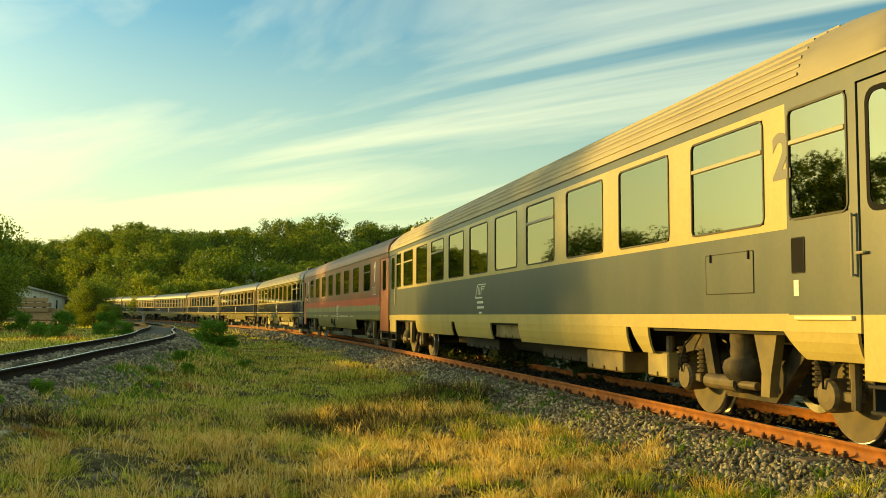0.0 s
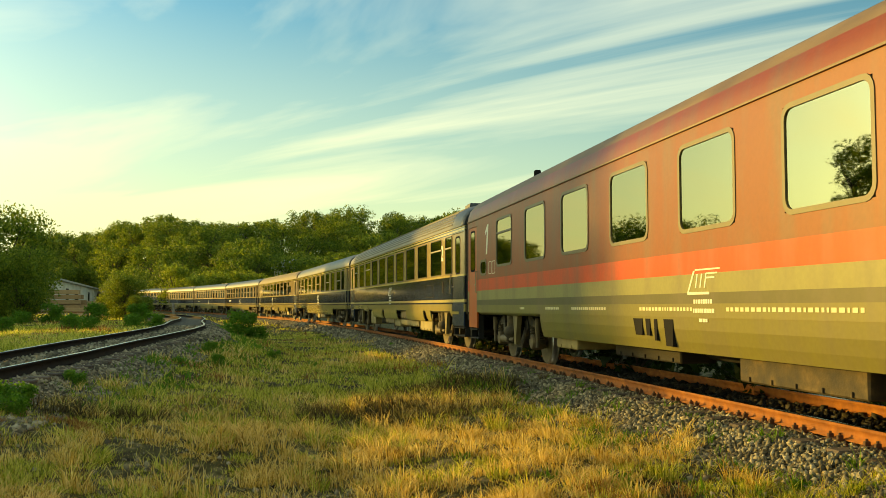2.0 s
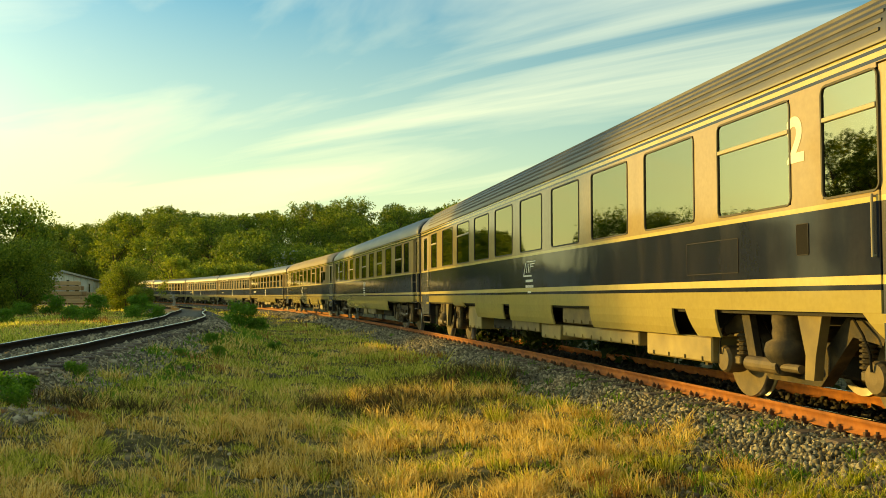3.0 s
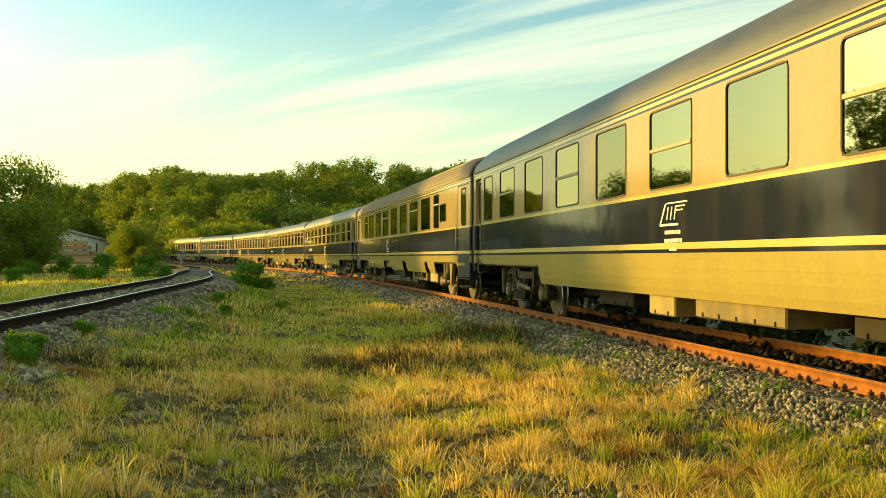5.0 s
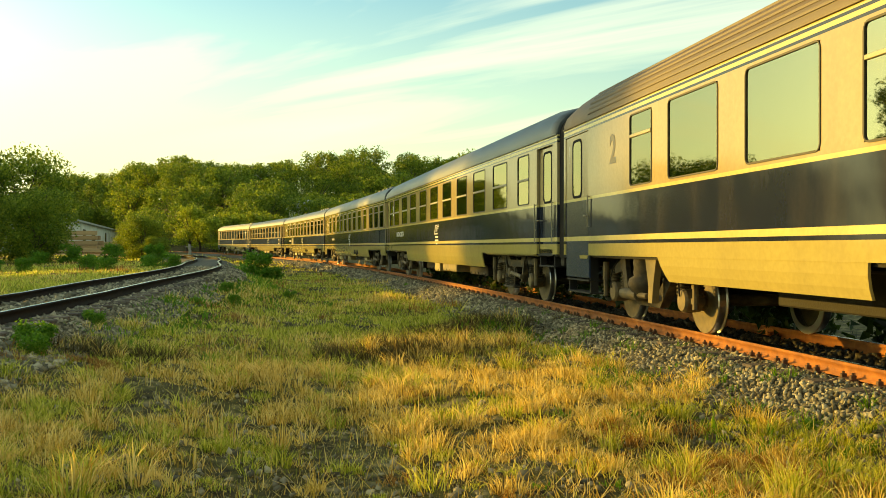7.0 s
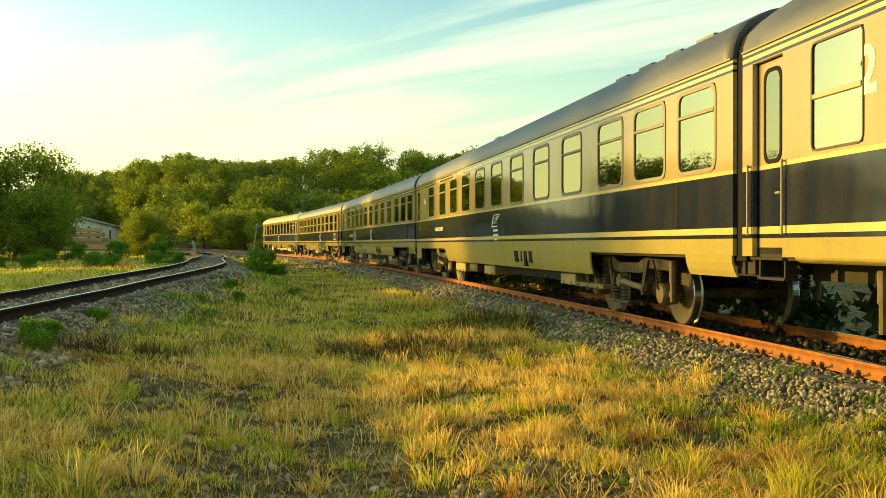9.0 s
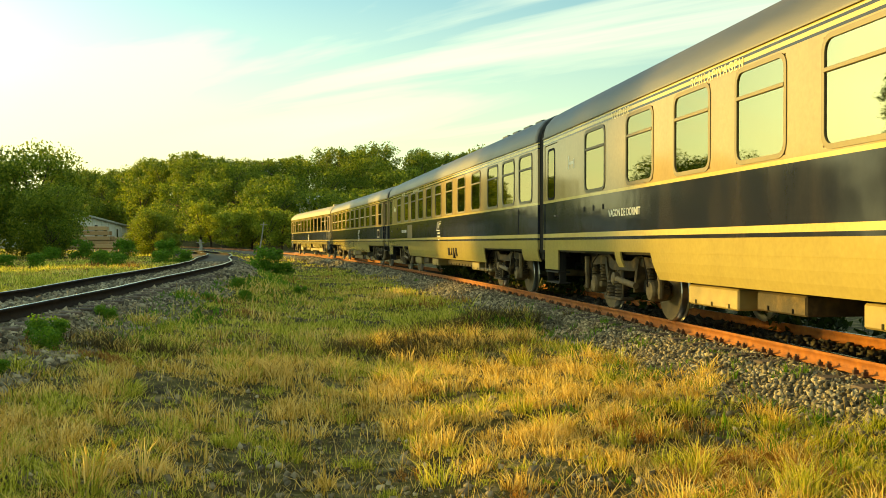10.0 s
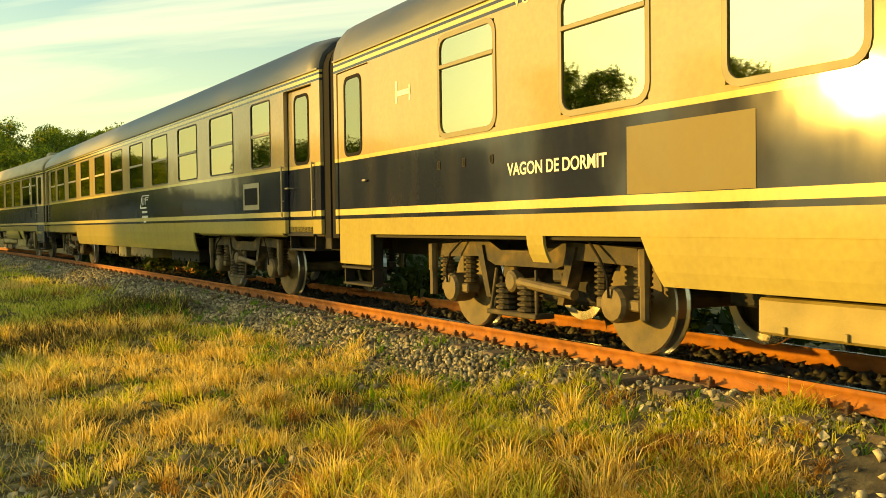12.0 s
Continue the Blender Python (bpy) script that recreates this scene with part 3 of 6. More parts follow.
def build_tracks():
    rng = np.random.default_rng(4)
    main = tagged(new("railway_track"), "curved railway track with rusty orange rails on stone ballast", "track", kind="structure")
    rail_mesh("rail", LX, LY, LZ, LT, 0.7525, (RUST, RAIL_TOP), main)
    rail_mesh("rail", LX, LY, LZ, LT, -0.7525, (RUST, RAIL_TOP), main)
    bed_mesh("ballast_bed", LX, LY, LZ, LT, 1.35, 1.6, main)
    siding = tagged(new("siding_track"), "dark little-used siding with shiny rail heads curving away", "track", kind="structure")
    rail_mesh("rail", SX, SY, SZ, ST, 0.7525, (OLD_RAIL, RAIL_TOP), siding)
    rail_mesh("rail", SX, SY, SZ, ST, -0.7525, (OLD_RAIL, RAIL_TOP), siding)
    bed_mesh("ballast_bed", SX, SY, SZ - 0.01, ST, 1.25, 1.3, siding)

    # sleepers and clips
    bm = bmesh.new()
    box(bm, -0.12, 0.12, -1.28, 1.28, -0.30, -0.160, 0.015)
    first = part("sleeper", bm, SLEEPER, main)
    bm = bmesh.new()
    for sx in (-0.085, 0.085):
        box(bm, sx - 0.022, sx + 0.022, -0.03, 0.03, -0.158, -0.105, 0.006)
        rod(bm, (sx, 0.0, -0.16), (sx, 0.0, -0.082), 0.014, 6)
    box(bm, -0.12, 0.12, -0.05, 0.05, -0.165, -0.145, 0.004)
    clip = part("rail_clip", bm, CLIP, main)
    made, placed = 0, False
    for k in range(-300, 34):
        s = k * 0.66
        p = on_line(s)
        th = float(np.interp(s, LS, LT))
        m = Matrix.LocRotScale(p, Euler((0, 0, th)), None)
        if s > -120:
            o = first if made == 0 else again(first, m, main)
            o.matrix_basis = m
            made += 1
            if s > -62:
                for side, lat in ((0, -0.85), (1, -0.655)):
                    cm = m @ pose(0.02 * (k % 3), lat, 0)
                    if not placed:
                        placed = True
                        clip.matrix_basis = cm
                    else:
                        again(clip, cm, main)
    made = 0
    for d in np.arange(1, SS[-1] - 90, 0.65):
        x, y, z, th = (float(np.interp(d, SS, a)) for a in (SX, SY, SZ, ST))
        m = Matrix.LocRotScale((x, y, z), Euler((0, 0, th)), None)
        again(first, m, siding)

    # ballast stones
    shoulder, inner = [[], [], 0], [[], [], 0]
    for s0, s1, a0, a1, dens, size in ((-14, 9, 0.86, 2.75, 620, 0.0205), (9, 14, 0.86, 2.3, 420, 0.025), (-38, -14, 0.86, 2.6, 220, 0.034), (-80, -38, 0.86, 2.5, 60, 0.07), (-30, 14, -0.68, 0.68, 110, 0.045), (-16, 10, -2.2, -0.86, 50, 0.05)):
        n = int((s1 - s0) * (a1 - a0) * dens)
        s, lat = rng.uniform(s0, s1, n), rng.uniform(a0, a1, n)
        edge = 2.05 + 0.22 * np.sin(s * 0.9) + 0.18 * np.sin(s * 2.3 + 1)
        edge = edge - 0.75 * np.clip((s - 1) / 3, 0, 1)
        keep = (lat < edge) | (rng.random(n) < 0.12)
        s, lat = s[keep], lat[keep]
        n = len(s)
        x, y, z, th = (np.interp(s, LS, a) for a in (LX, LY, LZ, LT))
        h = np.maximum(z + bed_height(lat, 1.35, 1.6), ground_z(x + lat * np.sin(th), y - lat * np.cos(th)))
        pl = np.stack([x + lat * np.sin(th), y - lat * np.cos(th), h + rng.uniform(-0.012, 0.022, n)], -1)
        v, f = stones(n, pl, np.abs(rng.normal(size, size * 0.28, n)) + 0.008, rng)
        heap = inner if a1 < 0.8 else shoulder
        heap[0].append(v); heap[1].append(f + heap[2]); heap[2] += len(v)
    tagged(from_arrays("ballast_stones", np.concatenate(shoulder[0]), np.concatenate(shoulder[1]), STONE, main), kind="stuff")
    tagged(from_arrays("oily_ballast_stones", np.concatenate(inner[0]), np.concatenate(inner[1]), SHADED_STONE, main), "dark stones between the rails with the train's shade in their colour", kind="stuff")
    V, Fc, base = [], [], 0
    for y0, y1, a0, a1, dens, size in ((5, 24, 0.86, 2.15, 520, 0.031), (24, 46, 0.86, 1.7, 160, 0.050), (7, 42, -0.68, 0.68, 90, 0.040), (7, 40, -1.7, -0.86, 50, 0.042)):
        d0, d1 = np.interp([y0, y1], SY, SS)
        n = int((d1 - d0) * (a1 - a0) * dens)
        s, lat = rng.uniform(d0, d1, n), rng.uniform(a0, a1, n)
        x, y, z, th = (np.interp(s, SS, a) for a in (SX, SY, SZ, ST))
        px, py = x + lat * np.sin(th), y - lat * np.cos(th)
        pl = np.stack([px, py, np.maximum(z - 0.015 + bed_height(lat, 1.25, 1.3), ground_z(px, py)) + rng.uniform(-0.01, 0.02, n)], -1)
        v, f = stones(n, pl, np.abs(rng.normal(size, size * 0.28, n)) + 0.01, rng)
        V.append(v); Fc.append(f + base); base += len(v)
    tagged(from_arrays("ballast_stones", np.concatenate(V), np.concatenate(Fc), STONE, siding), kind="stuff")
    return main


TRACK = build_tracks()


# ---------------------------------------------------------------- coaches
LEN, HALF = 25.94, 1.41            # body length, half width
PIVOT, BASE = 9.0, 2.9             # bogie pivot from the middle, wheelbase
WHEEL_R = 0.46
PROFILE = [(1.41, 3.40), (1.40, 3.53), (1.345, 3.70), (1.20, 3.88), (0.92, 4.03), (0.50, 4.13), (0.0, 4.17)]


def side_wall(bm, side, z0, z1, holes, x0, x1):
    """A 6 cm wall at y = side * HALF with rectangular openings (xa, xb, za, zb)."""
    xs = sorted({x0, x1, *[h[0] for h in holes], *[h[1] for h in holes]})
    zs = sorted({z0, z1, *[h[2] for h in holes], *[h[3] for h in holes]})
    yo, yi = side * HALF, side * (HALF - 0.06)
    inside = lambda x, z: any(h[0] < x < h[1] and h[2] < z < h[3] for h in holes)
    solid = lambda i, j: 0 <= i < len(xs) - 1 and 0 <= j < len(zs) - 1 and not inside((xs[i] + xs[i + 1]) / 2, (zs[j] + zs[j + 1]) / 2)
    cache = {}

    def v(x, y, z):
        if (x, y, z) not in cache:
            cache[x, y, z] = bm.verts.new((x, y, z))
        return cache[x, y, z]
    fs = []
    for i in range(len(xs) - 1):
        for j in range(len(zs) - 1):
            if not solid(i, j):
                continue
            a, b, c, d = xs[i], xs[i + 1], zs[j], zs[j + 1]
            fs.append(bm.faces.new((v(a, yo, c), v(b, yo, c), v(b, yo, d), v(a, yo, d))))
            fs.append(bm.faces.new((v(a, yi, d), v(b, yi, d), v(b, yi, c), v(a, yi, c))))
            for (di, dj, p, q) in ((-1, 0, (a, c), (a, d)), (1, 0, (b, d), (b, c)), (0, -1, (b, c), (a, c)), (0, 1, (a, d), (b, d))):
                if not solid(i + di, j + dj):
                    fs.append(bm.faces.new((v(p[0], yo, p[1]), v(q[0], yo, q[1]), v(q[0], yi, q[1]), v(p[0], yi, p[1]))))
    bmesh.ops.recalc_face_normals(bm, faces=fs)


def make_window(cache, w, h, kind, mat, parent, x, z, side):
    """A coach window: rounded frame with its pane, and a transom for those that open."""
    key = (round(w, 2), round(h, 2), kind, mat.name)
    m = pose(x, side * HALF, z, 0, 0, 0 if side < 0 else 180)
    if key in cache:
        return again(cache[key], m, parent)
    bm = bmesh.new()
    round_car = mat is DARK_FRAME
    r = 0.14 if round_car else 0.075
    t = 0.055 if round_car else 0.022
    ring(bm, rounded(w + t, h + t, r + 0.02), rounded(w - t, h - t, r - 0.02), 0.05, -0.010)
    win = part("window", bm, mat if round_car else SEAL, parent)
    bm = bmesh.new()
    prism(bm, rounded(w - 0.03, h - 0.03, r - 0.01), 0.006, 0.014)
    pane = part("pane", bm, GLASS_CLEAR if round_car or kind == "half" else GLASS, win)
    pane.visible_shadow = False
    if kind in ("hopper", "open"):
        zt = h * 0.5 - h * 0.30
        bm = bmesh.new()
        box(bm, -w / 2 + 0.02, w / 2 - 0.02, -0.016, 0.02, zt - 0.022, zt + 0.022, 0.004)
        if kind == "open":     # leaf tipped inwards
            part("transom", bm, mat, win)
            bm = bmesh.new()
            prism(bm, rounded(w - 0.12, h * 0.26, 0.03), 0.10, 0.11)
            leaf = part("tilted_leaf", bm, GLASS, win)
            leaf.matrix_basis = pose(0, -0.02, h * 0.34, -14, 0, 0)
        else:
            part("transom", bm, mat, win)
    elif kind == "half":
        bm = bmesh.new()
        box(bm, -w / 2 + 0.02, w / 2 - 0.02, -0.016, 0.02, -0.025, 0.025, 0.004)
        part("transom", bm, mat, win)
    win.matrix_basis = m
    cache[key] = win
    return win


def bogie_parts(parent, x, style):
    """A two-axle bogie with springs, axle boxes, dampers and two wheelsets."""
    bm = bmesh.new()
    box(bm, -0.30, 0.30, -0.95, 0.95, 0.74, 0.90, 0.03)
    bog = part("bogie", bm, BOGIE, parent, "dust-caked steel bogie frame")
    bog.matrix_basis = pose(x, 0, 0)
    for sgn in (-1, 1):
        bm = bmesh.new()
        y0, y1 = sgn * 0.96, sgn * 1.10
        a, b = min(y0, y1), max(y0, y1)
        if style == "beam":
            prism(bm, [(-1.78, 0.80), (-1.72, 0.95), (-0.70, 1.0), (-0.45, 0.90), (0.45, 0.90), (0.70, 1.0), (1.72, 0.95), (1.78, 0.80), (0.85, 0.83), (0.55, 0.74), (-0.55, 0.74), (-0.85, 0.83)], a, b)
            for t in (-1, 1):
                arm = bmesh.new()
                prism(arm, [(t * 0.60, 0.40), (t * 0.69, 0.40), (t * 0.90, 0.95), (t * 0.78, 0.95)], a + 0.03 * sgn, b + 0.03 * sgn)
                part("side_arm", arm, BOGIE, bog)
        else:
            prism(bm, [(-1.55, 0.88), (-1.2, 1.0), (-0.95, 1.0), (-0.35, 0.45), (0.35, 0.45), (0.95, 1.0), (1.2, 1.0), (1.55, 0.88), (1.5, 0.76), (1.05, 0.82), (0.5, 0.30), (-0.5, 0.30), (-1.05, 0.82), (-1.5, 0.76)], a, b)
        part("side_frame", bm, BOGIE, bog)
    # added dark backing that hides the sunlit far side behind the frame
    bm = bmesh.new()
    box(bm, -0.85, 0.85, -0.60, 0.60, 0.34, 0.735, 0.04)
    part("brake_gear_block", bm, UNDER, bog)
    for cx in (-0.45, 0.45):
        bm = bmesh.new()
        box(bm, cx - 0.12, cx + 0.12, -1.0, 1.0, 0.60, 0.738, 0.02)
        part("cross_beam", bm, BOGIE, bog)
    for t in (-1, 1):
        for sgn in (-1, 1):
            bm = bmesh.new()
            cx = t * BASE / 2
            lathe(bm, [(0.155, sgn * 0.90), (0.165, sgn * 0.98), (0.165, sgn * 1.13), (0.14, sgn * 1.165), (0.06, sgn * 1.175)], (cx, 0, WHEEL_R), "y", 14)
            box(bm, cx - 0.30, cx + 0.30, min(sgn * 0.94, sgn * 1.1), max(sgn * 0.94, sgn * 1.1), WHEEL_R - 0.05, WHEEL_R + 0.05, 0.015)
            part("axle_box", bm, WHEEL, bog)
            for dx in (-0.27, 0.27):
                bm = bmesh.new()
                prof = []
                for k in range(6):
                    z = WHEEL_R + 0.06 + k * 0.052
                    prof += [(0.058, z), (0.085, z + 0.013), (0.085, z + 0.03), (0.058, z + 0.043)]
                lathe(bm, prof, (cx + dx, sgn * 1.03, 0), "z", 10)
                part("coil_spring", bm, BOGIE, bog)
            bm = bmesh.new()
            px = cx + t * 0.42
            rod(bm, (px, sgn * 1.14, 0.36), (px, sgn * 1.14, 0.66), 0.045)
            rod(bm, (px, sgn * 1.14, 0.64), (px, sgn * 1.14, 0.95), 0.058)
            part("damper", bm, WHEEL, bog)
    for sgn in (-1, 1):
        bm = bmesh.new()
        if style == "air":
            lathe(bm, [(0.16, 0.38), (0.19, 0.50), (0.24, 0.56), (0.26, 0.64), (0.24, 0.72), (0.17, 0.76), (0.18, 0.82), (0.17, 0.88), (0.18, 0.95), (0.17, 1.08)], (0, sgn * 1.14, 0), "z", 24)
            part("bolster_spring", bm, BOGIE, bog, smooth=True)
        else:
            for dx in (-0.2, 0.2):
                prof = []
                for k in range(5):
                    z = 0.30 + k * 0.055
                    prof += [(0.09, z), (0.125, z + 0.015), (0.125, z + 0.035), (0.09, z + 0.05)]
                lathe(bm, prof, (dx, sgn * 1.17, 0), "z", 12)
            box(bm, -0.45, 0.45, min(sgn * 1.05, sgn * 1.28), max(sgn * 1.05, sgn * 1.28), 0.25, 0.30, 0.01)
            rod(bm, (-0.42, sgn * 1.24, 0.28), (-0.36, sgn * 1.2, 0.72), 0.02)
            rod(bm, (0.42, sgn * 1.24, 0.28), (0.36, sgn * 1.2, 0.72), 0.02)
            part("bolster_spring", bm, BOGIE, bog)
            bm = bmesh.new()
            rod(bm, (0.05, sgn * 1.22, 0.60), (1.0, sgn * 1.22, 0.52), 0.05, 10)
            lathe(bm, [(0.09, sgn * 1.16), (0.11, sgn * 1.2), (0.11, sgn * 1.26), (0.08, sgn * 1.28)], (0.0, 0, 0.60), "y", 12)
            part("traction_rod", bm, WHEEL, bog)
    if style == "air":
        for sgn in (-1, 1):
            bm = bmesh.new()
            rod(bm, (-0.62, sgn * 1.26, 0.47), (0.05, sgn * 1.26, 0.47), 0.085, 14)
            rod(bm, (0.0, sgn * 1.26, 0.47), (0.42, sgn * 1.26, 0.47), 0.045, 10)
            part("yaw_damper", bm, WHEEL, bog)
            bm = bmesh.new()
            prism(bm, [(-0.92, 1.02), (-0.74, 1.02), (-0.56, 0.44), (-0.72, 0.40)], min(sgn * 1.12, sgn * 1.2), max(sgn * 1.12, sgn * 1.2))
            part("hanger_arm", bm, BOGIE, bog)
            bm = bmesh.new()
            prism(bm, [(0.42, 1.04), (0.86, 1.04), (0.74, 0.62), (0.70, 0.38), (0.54, 0.38), (0.56, 0.62)], min(sgn * 1.2, sgn * 1.3), max(sgn * 1.2, sgn * 1.3))
            part("bolster_arm", bm, DUSTY, bog)
    for t in (-1, 1):
        bm = bmesh.new()
        for sgn in (-1, 1):
            xx = t * (BASE / 2 - WHEEL_R - 0.06)
            box(bm, xx - 0.04, xx + 0.04, sgn * 0.76 - 0.05, sgn * 0.76 + 0.05, 0.34, 0.60, 0.01)
            rod(bm, (xx, sgn * 0.76, 0.56), (xx - t * 0.12, sgn * 0.76, 0.95), 0.022, 6)
        rod(bm, (xx, -0.8, 0.42), (xx, 0.8, 0.42), 0.03, 8)
        part("brake_rigging", bm, UNDER, bog)
        bm = bmesh.new()
        path = [(t * 1.15, -1.16, 1.0), (t * 1.35, -1.2, 0.85), (t * 1.45, -1.2, 0.68), (t * BASE / 2, -1.19, 0.52)]
        for p, q in zip(path[:-1], path[1:]):
            rod(bm, p, q, 0.012, 6)
        part("cable", bm, RUBBER, bog)
    sets = []
    for t in (-1, 1):
        bm = bmesh.new()
        rod(bm, (0, -1.05, 0), (0, 1.05, 0), 0.085, 12)
        for sgn in (-1, 1):
            lathe(bm, [(0.10, sgn * 0.845), (0.13, sgn * 0.835), (0.16, sgn * 0.80), (0.37, sgn * 0.79), (0.40, sgn * 0.825), (WHEEL_R - 0.012, sgn * 0.83)], (0, 0, 0), "y", 36)
            lathe(bm, [(WHEEL_R - 0.012, sgn * 0.83), (WHEEL_R, sgn * 0.815), (WHEEL_R, sgn * 0.72), (WHEEL_R + 0.028, sgn * 0.705), (WHEEL_R + 0.022, sgn * 0.69), (0.38, sgn * 0.685)], (0, 0, 0), "y", 36, 1, False)
            for k in range(6):
                a = k * math.pi / 3
                rod(bm, (0.13 * math.cos(a), sgn * 0.83, 0.13 * math.sin(a)), (0.13 * math.cos(a), sgn * 0.86, 0.13 * math.sin(a)), 0.016, 6)
        w = part("wheelset", bm, [WHEEL, TREAD], bog)
        w.matrix_basis = pose(t * BASE / 2, 0, WHEEL_R)
        sets.append(w)
    return bog, sets


def lettering(text, size, coach, x, z, mat, side=-1, name="lettering", squeeze=1.0, bold=0.002):
    cu = bpy.data.curves.new(name, "FONT")
    cu.body, cu.size, cu.extrude = text, size, 0.001
    cu.align_x, cu.align_y = "CENTER", "CENTER"
    cu.materials.append(mat)
    cu.space_character, cu.offset = squeeze, bold
    ob = new(name, cu)
    ob.parent = coach
    ob.matrix_basis = pose(x, side * (HALF + 0.003), z, 90, 0, 0 if side < 0 else 180)
    return ob


def bars(coach, name, items, mat, label=""):
    """Flat painted bars (x0, x1, z0, z1) on the side."""
    bm = bmesh.new()
    for x0, x1, z0, z1 in items:
        box(bm, x0, x1, -HALF - 0.004, -HALF + 0.002, z0, z1)
    return part(name, bm, mat, coach, label)


def operator_mark(coach, x, z, k=1.0):
    """Slanted outline badge with speed lines, and rows of figures as plain bars."""
    bm = bmesh.new()
    y0, y1 = -HALF - 0.004, -HALF + 0.002
    prism(bm, [(x - 0.42 * k, z - 0.13 * k), (x - 0.38 * k, z - 0.13 * k), (x - 0.20 * k, z + 0.13 * k), (x - 0.25 * k, z + 0.13 * k)], y0, y1)
    prism(bm, [(x - 0.42 * k, z - 0.16 * k), (x + 0.18 * k, z - 0.16 * k), (x + 0.18 * k, z - 0.13 * k), (x - 0.42 * k, z - 0.13 * k)], y0, y1)
    for j in range(3):
        zz = z + (0.13 - 0.05 * j) * k
        prism(bm, [(x - 0.2 * k + 0.3 * k * (j > 0), zz), (x + (0.46 - 0.07 * j) * k, zz), (x + (0.46 - 0.07 * j) * k, zz + 0.018 * k), (x - 0.2 * k + 0.3 * k * (j > 0), zz + 0.018 * k)], y0, y1)
    for j in range(3):
        xx = x - 0.2 * k + j * 0.12 * k
        prism(bm, [(xx, z - 0.08 * k), (xx + 0.03 * k, z - 0.08 * k), (xx + 0.08 * k, z + 0.09 * k), (xx + 0.05 * k, z + 0.09 * k)], y0, y1)
    part("operator_badge", bm, WHITE_INK, coach, "slanted white operator badge with speed lines")
    items = []
    rng = random.Random(7)
    for row, (wd, hh) in enumerate(((0.5, 0.05), (0.52, 0.05), (0.2, 0.04))):
        zz = z - (0.27 + 0.11 * row) * k
        xx = x - wd / 2 * k
        while xx < x + wd / 2 * k:
            ww = rng.uniform(0.03, 0.08) * k
            items.append((xx, xx + ww, zz, zz + hh * k))
            xx += ww + 0.018 * k
    tagged(bars(coach, "number_bars", items, WHITE_INK), "white painted vehicle number as plain bars", kind="stuff")


